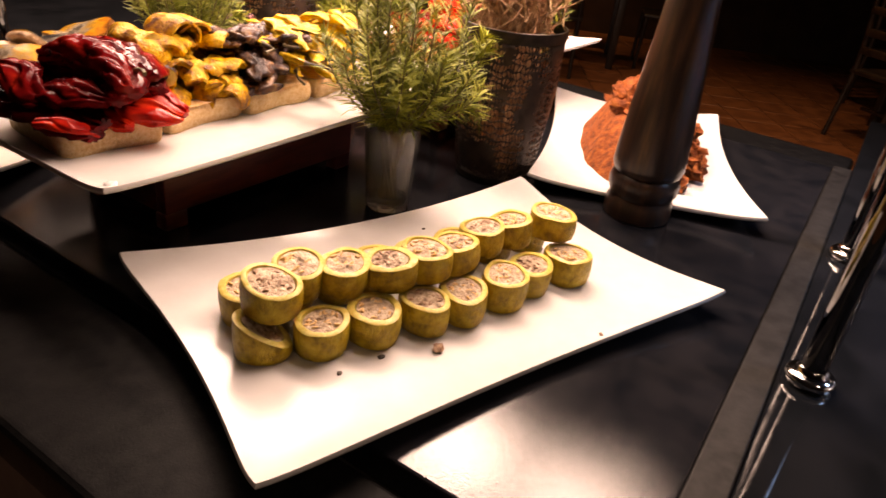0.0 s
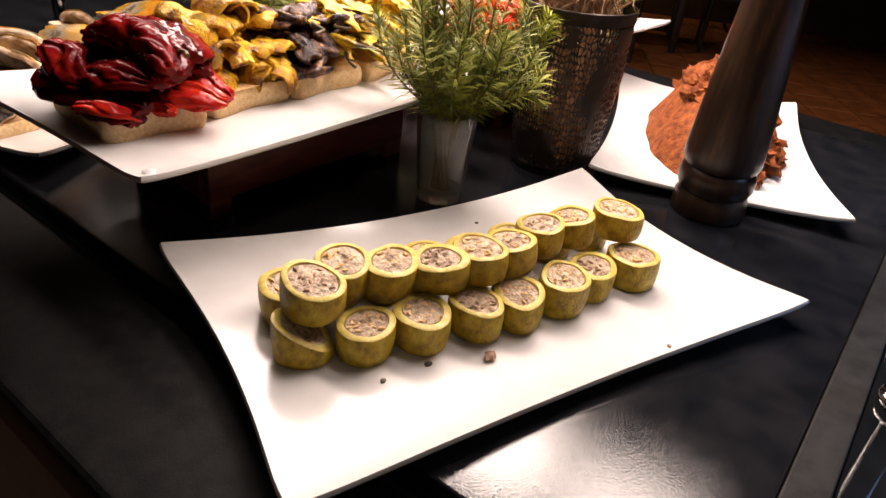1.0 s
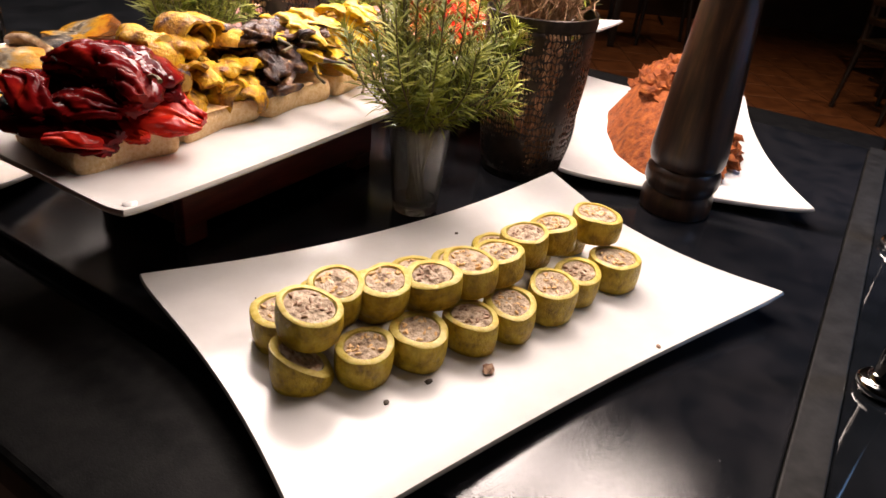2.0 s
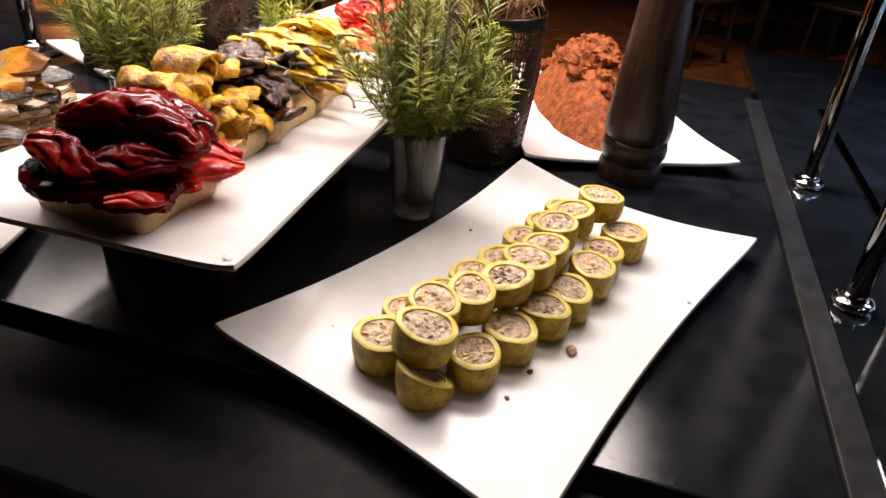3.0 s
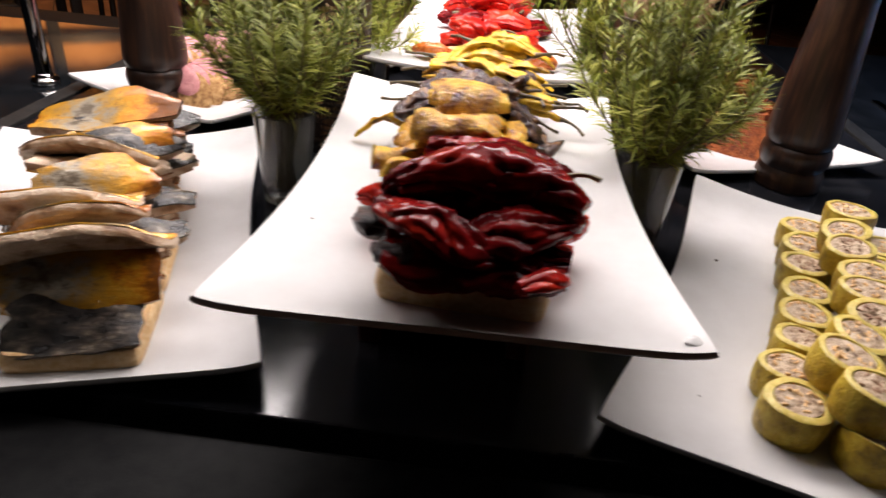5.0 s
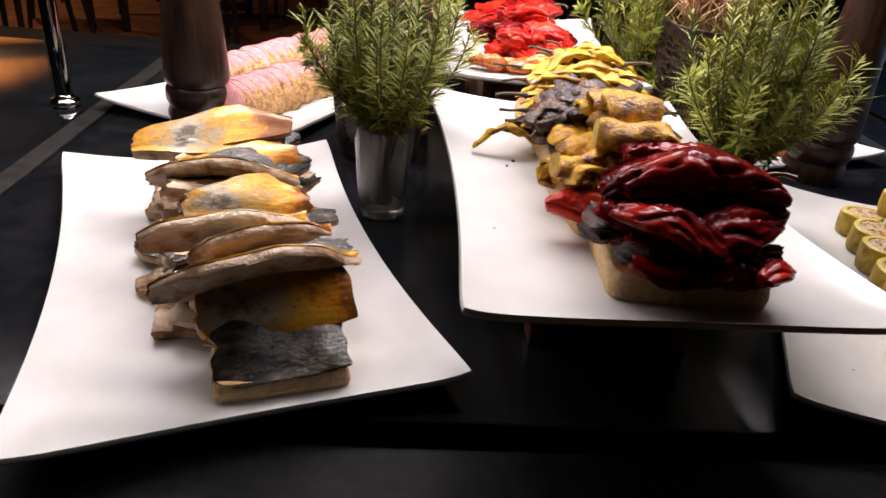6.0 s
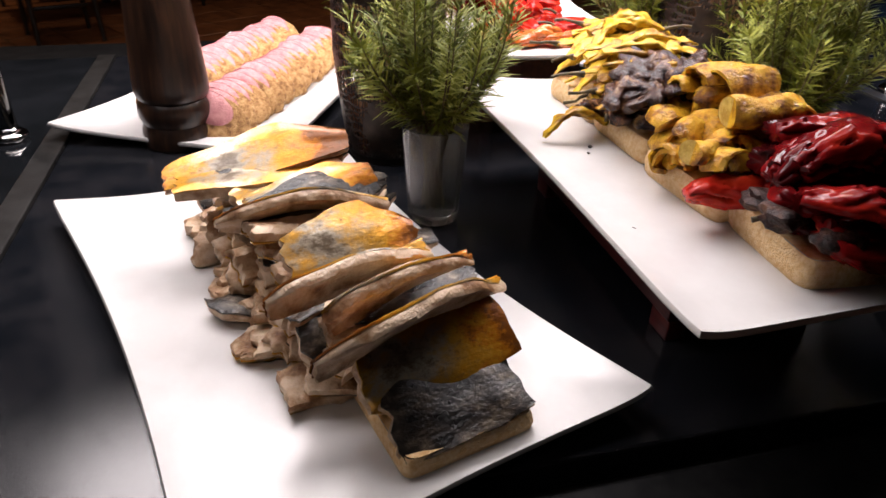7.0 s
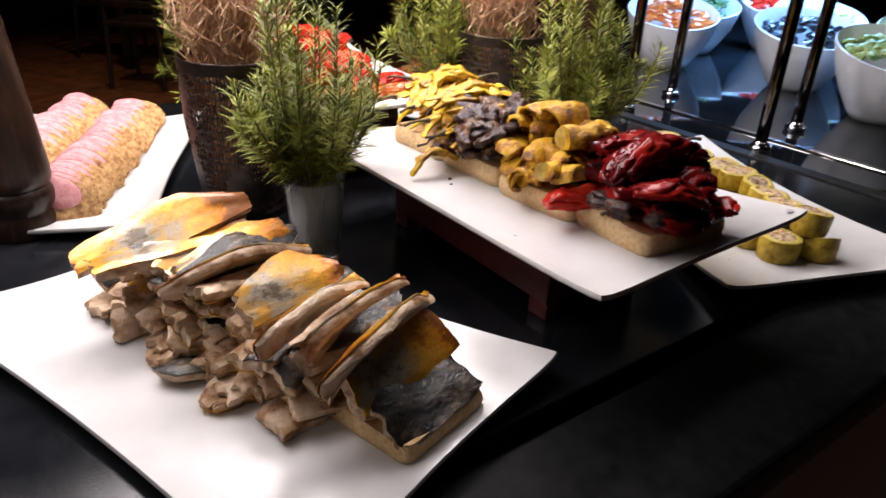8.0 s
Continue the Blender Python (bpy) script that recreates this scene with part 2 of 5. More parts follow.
def skin_material():
    """Fish skin: mottled silver in the middle, tan, gold and scorched towards its edges."""
    m, nt, b = material("smoked_fish_skin")
    tc = nt.nodes.new("ShaderNodeTexCoord")
    mp = nt.nodes.new("ShaderNodeMapping")
    mp.inputs["Scale"].default_value = (12.5, 14.0, 0.0)
    mp.inputs["Location"].default_value = (0.30, 0.0, 0.0)
    nt.links.new(tc.outputs["Object"], mp.inputs["Vector"])
    ln = nt.nodes.new("ShaderNodeVectorMath")
    ln.operation = "LENGTH"
    nt.links.new(mp.outputs[0], ln.inputs[0])
    big = noise_tex(nt, 50, 6, 0.70, stretch=(0.9, 1.2, 1))
    add = nt.nodes.new("ShaderNodeMath")
    add.operation = "MULTIPLY_ADD"
    nt.links.new(big, add.inputs[0])
    add.inputs[1].default_value = 1.5
    nt.links.new(ln.outputs["Value"], add.inputs[2])
    sub = nt.nodes.new("ShaderNodeMath")
    sub.operation = "SUBTRACT"
    nt.links.new(add.outputs[0], sub.inputs[0])
    sub.inputs[1].default_value = 0.75
    base = ramp(nt, sub.outputs[0], [(0.0, (0.16, 0.125, 0.085)), (0.16, (0.38, 0.33, 0.25)), (0.30, (0.42, 0.28, 0.12)), (0.44, (0.52, 0.28, 0.045)), (0.64, (0.68, 0.33, 0.020)), (0.84, (0.56, 0.19, 0.010)), (1.0, (0.22, 0.07, 0.010))])
    spot = noise_tex(nt, 150, 5, 0.70, stretch=(0.8, 1.3, 1))
    col = mixed(nt, ramp(nt, spot, [(0.54, (0, 0, 0)), (0.72, (0.85, 0.85, 0.85))]), base, (0.10, 0.062, 0.034))
    nt.links.new(col, b.inputs["Base Color"])
    b.inputs["Metallic"].default_value = 0.30
    b.inputs["Coat Weight"].default_value = 0.35
    b.inputs["Coat Roughness"].default_value = 0.10
    b.inputs["Roughness"].default_value = 0.26
    b.inputs["Specular IOR Level"].default_value = 0.32
    bump(nt, b, noise_tex(nt, 210, 4, 0.6, stretch=(0.8, 1.3, 1)), 0.34, 0.002)
    return m


M["glass"] = glass_material()
M["skin"] = skin_material()
M["darkskin"] = surface("blackened_fish_skin", [(0.25, (0.010, 0.009, 0.009)), (0.55, (0.034, 0.027, 0.022)), (0.78, (0.10, 0.078, 0.055)), (0.95, (0.28, 0.23, 0.17))], 30, (0.14, 0.30), bump_s=0.45, bump_d=0.0025, fine=5, stretch=(0.8, 1.2, 1), spec=0.4)

# ---------------------------------------------------------------- mesh helpers


def finish(bm, name, mat, smooth=True, sharp=45):
    me = bpy.data.meshes.new(name)
    bmesh.ops.recalc_face_normals(bm, faces=bm.faces)
    bm.to_mesh(me)
    bm.free()
    for mt in (mat if isinstance(mat, (list, tuple)) else [mat]):
        me.materials.append(mt)
    if smooth:
        me.polygons.foreach_set("use_smooth", [True] * len(me.polygons))
        me.set_sharp_from_angle(angle=radians(sharp))
    me.update()
    return me


def part(name, bm, mat, parent=None, label="", m=None, smooth=True, sharp=45):
    ob = new(name, bm if isinstance(bm, bpy.types.Mesh) else finish(bm, name, mat, smooth, sharp))
    ob.parent = parent
    if m is not None:
        ob.matrix_basis = m
    if label:
        ob["label"] = label
    return ob


def thing(name, label, category, m, group="", kind=""):
    ob = new(name)
    ob.empty_display_size = 0.02
    ob.matrix_basis = m
    return tagged(ob, label, category, group, kind)


def box(bm, x0, x1, y0, y1, z0, z1, bevel=0.0, seg=2):
    vs = [bm.verts.new(p) for p in ((x0, y0, z0), (x1, y0, z0), (x1, y1, z0), (x0, y1, z0), (x0, y0, z1), (x1, y0, z1), (x1, y1, z1), (x0, y1, z1))]
    fs = [bm.faces.new([vs[i] for i in f]) for f in ((3, 2, 1, 0), (4, 5, 6, 7), (0, 1, 5, 4), (1, 2, 6, 5), (2, 3, 7, 6), (3, 0, 4, 7))]
    if bevel:
        es = list({e for f in fs for e in f.edges})
        bmesh.ops.bevel(bm, geom=es, offset=bevel, segments=seg, affect="EDGES", profile=0.5)
    return bm


def boxed(*a, **k):
    return box(bmesh.new(), *a, **k)


def lathe(profile, n=40, cap=True):
    """Turned shape from (radius, height) pairs."""
    bm = bmesh.new()
    rings = [[bm.verts.new((r * math.cos(2 * math.pi * i / n), r * math.sin(2 * math.pi * i / n), z)) for i in range(n)] for r, z in profile]
    for a, b in zip(rings, rings[1:]):
        for i in range(n):
            bm.faces.new((a[i], a[(i + 1) % n], b[(i + 1) % n], b[i]))
    if cap:
        bm.faces.new(rings[0][::-1])
        bm.faces.new(rings[-1])
    return bm


def n3(x, y, z, s, seed):
    return noise.noise(Vector((x * s + seed * 7.3, y * s - seed * 3.1, z * s + seed * 1.7)))


def loft(path, radii, n=12, flat=1.0, wob=0.0, wob_scale=60.0, seed=0, lobes=0, lobe_amp=0.0, bm=None, twist=0.0):
    """A closed tube along path; radii per ring; flat squashes its height; wob crumples it."""
    bm = bm or bmesh.new()
    rings, prev = [], Vector((0, 0, 1))
    for i, p in enumerate(path):
        tan = (path[min(i + 1, len(path) - 1)] - path[max(i - 1, 0)]).normalized()
        side = tan.cross(prev)
        side = side.normalized() if side.length > 1e-5 else tan.orthogonal().normalized()
        up = side.cross(tan).normalized()
        prev = up
        ring = []
        for j in range(n):
            a = 2 * math.pi * j / n + twist * i
            r = radii[i] * (1 + lobe_amp * math.cos(lobes * a))
            q = p + side * (r * math.cos(a)) + up * (r * flat * math.sin(a))
            if wob:
                d = n3(q.x, q.y, q.z, wob_scale, seed) + 0.5 * n3(q.x, q.y, q.z, wob_scale * 2.3, seed + 5)
                q = q + (q - p) * (d * wob)
            ring.append(bm.verts.new(q))
        rings.append(ring)
    for a, b in zip(rings, rings[1:]):
        for j in range(n):
            bm.faces.new((a[j], a[(j + 1) % n], b[(j + 1) % n], b[j]))
    for ring, flip in ((rings[0], True), (rings[-1], False)):
        c = bm.verts.new(sum((v.co for v in ring), Vector()) / n)
        for j in range(n):
            f = (ring[j], ring[(j + 1) % n], c)
            bm.faces.new(f[::-1] if flip else f)
    return bm


def blob(r, seed, squash=(1, 1, 1), amp=0.25, scale=60.0, sub=2):
    bm = bmesh.new()
    bmesh.ops.create_icosphere(bm, subdivisions=sub, radius=r)
    for v in bm.verts:
        d = n3(v.co.x, v.co.y, v.co.z, scale, seed) + 0.5 * n3(v.co.x, v.co.y, v.co.z, scale * 2.1, seed + 9)
        v.co = Vector((v.co.x * squash[0], v.co.y * squash[1], v.co.z * squash[2])) * (1 + amp * d)
    return bm


R = random.Random(4)

# ---------------------------------------------------------------- island: counter, rails, strips, cabinet


def structure(name, bm, mat, label, category, m=ISLAND, sharp=12):
    return tagged(part(name, bm, mat, None, "", m, sharp=sharp), label, category, kind="structure")


structure("counter_top", boxed(-0.218, 0.832, -0.632, 0.632, TOP - 0.03, TOP, bevel=0.0025), M["counter"], "black glossy stone counter top with fine speckled relief", "counter")
structure("counter_top_salad", boxed(-0.218, 1.30, -2.60, -0.662, TOP - 0.03, TOP, bevel=0.0025), M["mirror_counter"], "black glossy counter top carrying white salad bowls", "counter")
structure("counter_top_end", boxed(-0.218, 0.832, 0.662, 1.30, TOP - 0.03, TOP, bevel=0.0025), M["mirror_counter"], "black glossy counter end beyond the metal strip", "counter")
for sgn in (1, -1):
    structure("counter_strip", boxed(-0.221, 0.836, sgn * 0.647 - 0.0145, sgn * 0.647 + 0.0145, TOP - 0.02, TOP + 0.003, bevel=0.0015), M["strip"], "dull grey metal strip covering the counter joint", "strip")
structure("counter_strip", boxed(-0.221, 0.836, -0.780, -0.766, TOP - 0.02, TOP + 0.004, bevel=0.0015), M["chrome"], "thin bright metal strip in the black counter", "strip")
structure("tray_rail_front", boxed(-0.365, -0.2290, -2.60, 1.30, TOP - 0.055, TOP - 0.010, bevel=0.010, seg=4), M["rail"], "matt black textured tray rail along the counter", "rail")
structure("tray_rail_back", boxed(0.8455, 0.975, -0.660, 1.30, TOP - 0.055, TOP - 0.010, bevel=0.010, seg=4), M["rail"], "matt black textured tray rail along the counter", "rail")
structure("counter_base_salad", boxed(0.9005, 1.25, -2.55, -0.70, 0.0, TOP - 0.0305), M["cabinet"], "dark cabinet body under the salad counter", "cabinet")
structure("counter_base", boxed(-0.30, 0.90, -2.55, 1.25, 0.0, TOP - 0.0305), M["cabinet"], "dark cabinet body under the black counter", "cabinet")

# ---------------------------------------------------------------- room
FLOOR = 9.0
structure("floor", boxed(-FLOOR, FLOOR, -FLOOR, FLOOR, -0.06, -0.006), M["grout"], "dark grout bed of the tiled restaurant floor", "floor", m=pose(0, 0, 0))
structure("wall_north", boxed(-FLOOR, FLOOR, 8.0, 8.2, 0, 2.8), M["wall"], "dark brown restaurant wall", "wall", m=pose(0, 0, 0))
structure("wall_south", boxed(-FLOOR, FLOOR, -6.2, -6.0, 0, 2.8), M["wall"], "dark brown restaurant wall", "wall", m=pose(0, 0, 0))
structure("wall_east", boxed(8.0, 8.2, -6.0, 8.0, 0, 2.8), M["wall"], "dark brown restaurant wall", "wall", m=pose(0, 0, 0))
structure("wall_west", boxed(-8.2, -8.0, -6.0, 8.0, 0, 2.8), M["wall"], "dark brown restaurant wall", "wall", m=pose(0, 0, 0))
structure("wall_panel", boxed(-2.4, -0.1, 7.965, 7.998, 1.15, 2.79), M["ochre"], "ochre plaster wall field washed by warm light", "wall", m=pose(0, 0, 0))
for tx in (-2.4, -1.62, -0.95, -0.1):
    structure("wall_timber", boxed(tx - 0.05, tx + 0.05, 7.92, 7.962, 1.10, 2.79, bevel=0.004), M["chairwood"], "black timber upright on the ochre wall", "trim", m=pose(0, 0, 0))
for tz in (1.15, 1.75, 2.3):
    structure("wall_timber", boxed(-2.45, -0.05, 7.90, 7.918, tz - 0.05, tz + 0.05, bevel=0.004), M["chairwood"], "black timber rail across the ochre wall", "trim", m=pose(0, 0, 0))
structure("ceiling", boxed(-8.2, 8.2, -6.2, 8.2, 2.8, 2.95), M["ceiling"], "dark ceiling with small downlights", "ceiling", m=pose(0, 0, 0))
# rims for all ceiling lamps, the four added fill lamps included
for dx, dy in DOWNLIGHTS_AND_FILL:
    d = thing("lamp_rim", "small round metal ceiling lamp rim, four at added fill lamps", "ceiling lamp", pose(dx, dy, 2.8), "ceiling downlights")
    part("rim", lathe([(0.075, 0), (0.085, -0.004), (0.085, -0.012), (0.07, -0.014), (0.066, -0.002)], 28, cap=False), M["chrome"], d)
# light canopies held by the posts
for cv, cw in ((0.0, 0.81), (1.85, 0.93), (-1.30, 0.40)):
    c = thing("light_canopy", "slim black lamp housing on chrome posts over the counter", "lamp", at(0.275, cv, LAMP_Z), "light canopies")
    part("housing", boxed(-0.26, 0.43, -cw, cw, 0.0, 0.045, bevel=0.006), M["housing"], c)

# ---------------------------------------------------------------- posts


def post(u, v, height):
    p = thing("chrome_post", "polished chrome post with a ring foot on the black counter", "post", at(u, v, TOP), "chrome posts of the canopy")
    part("pole", lathe([(0.0115, 0.004), (0.0115, height)], 28), M["post"], p)
    part("ring_foot", lathe([(0.011, 0.0), (0.0185, 0.0), (0.0212, 0.003), (0.0220, 0.006), (0.0210, 0.0095), (0.018, 0.012), (0.0145, 0.0125), (0.0135, 0.016), (0.0116, 0.018)], 32), M["chrome"], p)


for pu, pv in ((0.104, 0.688), (0.430, 0.690), (0.112, -0.702), (0.439, -0.702), (0.144, 0.885), (0.466, 0.897)):
    post(pu, pv, LAMP_Z - TOP)

# ---------------------------------------------------------------- plates


def plate_mesh(name, a, b, rise=0.017, pull=0.0165, th=0.0055):
    """A rectangular platter with raised corners and concave sides; z=0 is its foot."""
    bm = bmesh.new()
    nx, ny = 44, 30

    def ease(k, n):
        s = 2 * k / n - 1
        return math.copysign(1 - (1 - abs(s)) ** 1.35, s)

    def place(i, j, dz):
        s, t = ease(i, nx), ease(j, ny)
        c = 1 - 0.022 * (abs(s) * abs(t)) ** 10
        x = (a * s - pull * s * abs(s) ** 3 * (1 - t * t)) * c
        y = (b * t - pull * t * abs(t) ** 3 * (1 - s * s)) * c
        z = 0.011 + rise * (0.72 * (abs(s) * abs(t)) ** 2.2 + 0.28 * max(abs(s), abs(t)) ** 6) + dz
        return x, y, z

    grid = {}
    for lay, dz in ((0, 0.0), (1, -th)):
        for i in range(nx + 1):
            for j in range(ny + 1):
                grid[lay, i, j] = bm.verts.new(place(i, j, dz))
    for i in range(nx):
        for j in range(ny):
            bm.faces.new((grid[0, i, j], grid[0, i + 1, j], grid[0, i + 1, j + 1], grid[0, i, j + 1]))
            bm.faces.new((grid[1, i, j], grid[1, i, j + 1], grid[1, i + 1, j + 1], grid[1, i + 1, j]))
    rim = [(i, 0) for i in range(nx)] + [(nx, j) for j in range(ny)] + [(i, ny) for i in range(nx, 0, -1)] + [(0, j) for j in range(ny, 0, -1)]
    mid = []
    for i, j in rim:
        p = (grid[0, i, j].co + grid[1, i, j].co) / 2
        mid.append(bm.verts.new(p + Vector((math.copysign(0.0014, p.x) if i in (0, nx) else 0, math.copysign(0.0014, p.y) if j in (0, ny) else 0, 0))))
    for k in range(len(rim)):
        q = (k + 1) % len(rim)
        bm.faces.new((grid[0, *rim[k]], mid[k], mid[q], grid[0, *rim[q]]))
        bm.faces.new((mid[k], grid[1, *rim[k]], grid[1, *rim[q]], mid[q]))
    return finish(bm, name, M["melamine"], True, 60)


FOOT = finish(boxed(-0.185, 0.185, -0.115, 0.115, 0.0, 0.0056, bevel=0.002), "foot", M["melamine"])
PLATE = plate_mesh("platter", 0.2585, 0.1620)
# u, v, turn and foot height of each platter
SERVING = {
    "zucchini": (-0.018, 0.355, -19.9, TOP),
    "fish": (-0.002, -0.361, 18.7, TOP),
    "vegetables": (0.012, 0.005, 1.2, 0.992),
    "peppers": (0.55, -0.003, -4.0, 1.006),
    "spiced": (0.588, 0.35, 20.9, TOP),
    "toasts": (0.581, -0.396, -25.5, TOP),
}
LABELS = {
    "zucchini": "white curved platter carrying rows of stuffed zucchini",
    "fish": "white curved platter carrying stacked smoked fish",
    "vegetables": "white curved platter with a chipped corner on a red riser",
    "peppers": "white curved platter of red peppers on a riser",
    "spiced": "white curved platter carrying a brick red spiced heap",
    "toasts": "white curved platter carrying pink topped toasts",
}
FRAME = {}
for key, (u, v, turn, z) in SERVING.items():
    FRAME[key] = at(u, v, z, turn)
    dish = tagged(part("platter", PLATE, None, None, "", FRAME[key]), LABELS[key], "platter", "serving platters")
    part("foot", FOOT, None, dish)
    if key == "vegetables":
        part("chip", blob(0.0042, 77, (1.0, 1.5, 0.26), 0.5, 220, 3), M["melamine"], dish, "rough chipped white corner", pose(-0.2405, -0.1490, 0.0248, 8, -10, -14))


def riser(u, v, h, half_u, half_v):
    r = thing("plate_riser", "dark red wooden riser with short feet under a platter", "riser", at(u, v, TOP), "plate risers")
    part("top_board", boxed(-half_u, half_u, -half_v, half_v, h - 0.016, h, bevel=0.002), M["riser"], r)
    for sy in (-1, 1):
        part("side_board", boxed(-half_u + 0.002, half_u - 0.002, sy * (half_v - 0.009) - 0.008, sy * (half_v - 0.009) + 0.008, 0.020, h - 0.0165, bevel=0.0015), M["riser"], r)
    for sx in (-1, 1):
        part("end_board", boxed(sx * (half_u - 0.010) - 0.008, sx * (half_u - 0.010) + 0.008, -half_v + 0.019, half_v - 0.019, 0.020, h - 0.0165, bevel=0.0015), M["riser"], r)
        for sy in (-1, 1):
            part("foot", boxed(sx * (half_u - 0.016) - 0.014, sx * (half_u - 0.016) + 0.014, sy * (half_v - 0.0115) - 0.009, sy * (half_v - 0.0115) + 0.009, 0.0, 0.0195, bevel=0.0015), M["riser"], r)


riser(0.03, 0.0, 0.092, 0.150, 0.074)
riser(0.55, 0.0, 0.106, 0.150, 0.074)

# ---------------------------------------------------------------- stuffed zucchini


def zucchini(m, seed, r=0.0225, h=0.031, slant=0.0):
    rr = random.Random(seed)
    t = thing("stuffed_zucchini", "olive yellow zucchini piece stuffed with rice and meat", "stuffed vegetable", m, "stuffed zucchini pieces")
    n, ex = 30, rr.uniform(0.9, 1.1)
    bm = bmesh.new()

    def ring(rad, z, k):
        out = []
        for i in range(n):
            a = 2 * math.pi * i / n
            q = rad * (1 + 0.035 * math.sin(3 * a + seed) + 0.03 * n3(math.cos(a), math.sin(a), z * 20, 1.3, seed))
            x, y = q * math.cos(a) * ex, q * math.sin(a) / ex
            out.append(bm.verts.new((x, y, z + slant * x * k + 0.0012 * k * n3(x, y, 0, 90, seed))))
        return out

    def bridge(a, b):
        for i in range(n):
            bm.faces.new((a[i], a[(i + 1) % n], b[(i + 1) % n], b[i]))

    low = [ring(r * 0.86, 0.0, 0), ring(r * 0.95, 0.002, 0), ring(r, h * 0.3, 0.2), ring(r * 1.02, h * 0.6, 0.6), ring(r * 1.0, h - 0.0022, 1), ring(r * 0.985, h - 0.0006, 1)]
    for a, b in zip(low, low[1:]):
        bridge(a, b)
    bm.faces.new(low[0][::-1])
    part("rind", bm, M["rind"], t)
    bm = bmesh.new()
    hole = r * rr.uniform(0.66, 0.77)
    top = [ring(r * 0.985, h - 0.0006, 1), ring(r * 0.955, h, 1), ring(hole * 1.06, h + 0.0003, 1), ring(hole, h - 0.0015, 1), ring(hole * 0.98, h - 0.006, 1)]
    for a, b in zip(top, top[1:]):
        bridge(a, b)
    part("cut_flesh", bm, M["zflesh"], t)
    bm = bmesh.new()
    rings = []
    for k in range(7):
        f = 1.0 - k / 7.0
        ringv = []
        for i in range(n):
            a = 2 * math.pi * i / n
            x, y = hole * f * math.cos(a) * ex, hole * f * math.sin(a) / ex
            d = n3(x, y, 0, 330, seed) * 0.0022 + n3(x, y, 1, 150, seed) * 0.0018
            ringv.append(bm.verts.new((x, y, h - 0.0008 + slant * x + d * (0.2 if k == 0 else 1) + 0.0012 * (1 - f * f))))
        rings.append(ringv)
    for a, b in zip(rings, rings[1:]):
        bridge(a, b)
    bm.faces.new(rings[-1])
    fill = part("filling", bm, M["rice"], t)
    # grains of rice that stand out
    bm = bmesh.new()
    for k in range(16):
        a, q = rr.uniform(0, 6.28), hole * math.sqrt(rr.random()) * 0.86
        x, y = q * math.cos(a) * ex, q * math.sin(a) / ex
        d = Vector((rr.uniform(-1, 1), rr.uniform(-1, 1), rr.uniform(-0.3, 0.3))).normalized() * 0.0028
        c = Vector((x, y, h - 0.0002 + slant * x))
        loft([c - d, c - d * 0.5, c + d * 0.5, c + d], [0.0005, 0.0013, 0.0013, 0.0005], 6, bm=bm)
    part("rice_topping", bm, M["crumb"] if seed % 3 else M["pink_bit"], fill)["kind"] = "stuff"
    return t


FRONT_ROW = [(0.027, 0.581), (0.066, 0.607), (0.108, 0.632), (0.142, 0.658), (0.180, 0.689), (0.207, 0.721), (0.249, 0.750)]
BACK_ROW = [(-0.044, 0.612), (-0.016, 0.642), (0.023, 0.664), (0.056, 0.690), (0.094, 0.717), (0.131, 0.750), (0.169, 0.782), (0.205, 0.814)]
TOP_ROW = [(-0.017, 0.582), (-0.003, 0.617), (0.034, 0.631), (0.073, 0.647), (0.104, 0.671), (0.131, 0.694), (0.156, 0.731), (0.185, 0.757), (0.231, 0.786)]
PZ = TOP + 0.0112
for k, (x, y) in enumerate(FRONT_ROW):
    zucchini(pose(x, y, PZ, R.uniform(-3, 3), R.uniform(-3, 3), R.uniform(0, 360)), 100 + k, r=R.uniform(0.0222, 0.0246), h=R.uniform(0.0285, 0.0325))
zucchini(pose(-0.018, 0.566, PZ, 0, 0, 205), 120, r=0.0235, h=0.024, slant=0.6)
for k, (x, y) in enumerate(BACK_ROW):
    zucchini(pose(x, y, PZ, R.uniform(-3, 3), R.uniform(-3, 3), R.uniform(0, 360)), 130 + k, r=R.uniform(0.0222, 0.0246), h=R.uniform(0.0295, 0.0325))
for k, (x, y) in enumerate(TOP_ROW):
    zucchini(pose(x, y, PZ + 0.0310, R.uniform(-7, 7), R.uniform(-7, 7), R.uniform(0, 360)), 150 + k, r=R.uniform(0.0222, 0.0246), h=R.uniform(0.0255, 0.029), slant=R.uniform(-0.1, 0.1))


def scrap(name, label, mat, m, r, seed, squash=(1, 0.7, 0.4)):
    b = blob(r, seed, squash, 0.5, 250, 2)
    low = min(v.co.z for v in b.verts)
    for v in b.verts:
        v.co.z -= low
    tagged(part(name, b, mat, None, "", m), label, "crumb", "food crumbs on the platters")


for k, (x, y, dark, r) in enumerate(((0.048, 0.549, 1, 0.0032), (0.124, 0.597, 0, 0.0065), (0.272, 0.646, 0, 0.0028), (0.093, 0.822, 1, 0.0028), (-0.082, 0.663, 1, 0.0032), (0.078, 0.577, 1, 0.0036))):
    lift = PZ + (0.004 if k == 2 else 0.0)
    scrap("dark_crumb" if dark else "meat_crumb", "small dark herb crumb lying on the white platter" if dark else "small pinkish meat crumb lying on the white platter", M["dark_bit" if dark else "pink_bit"], pose(x, y, lift - 0.0004, 0, 0, R.uniform(0, 360)), r, k)

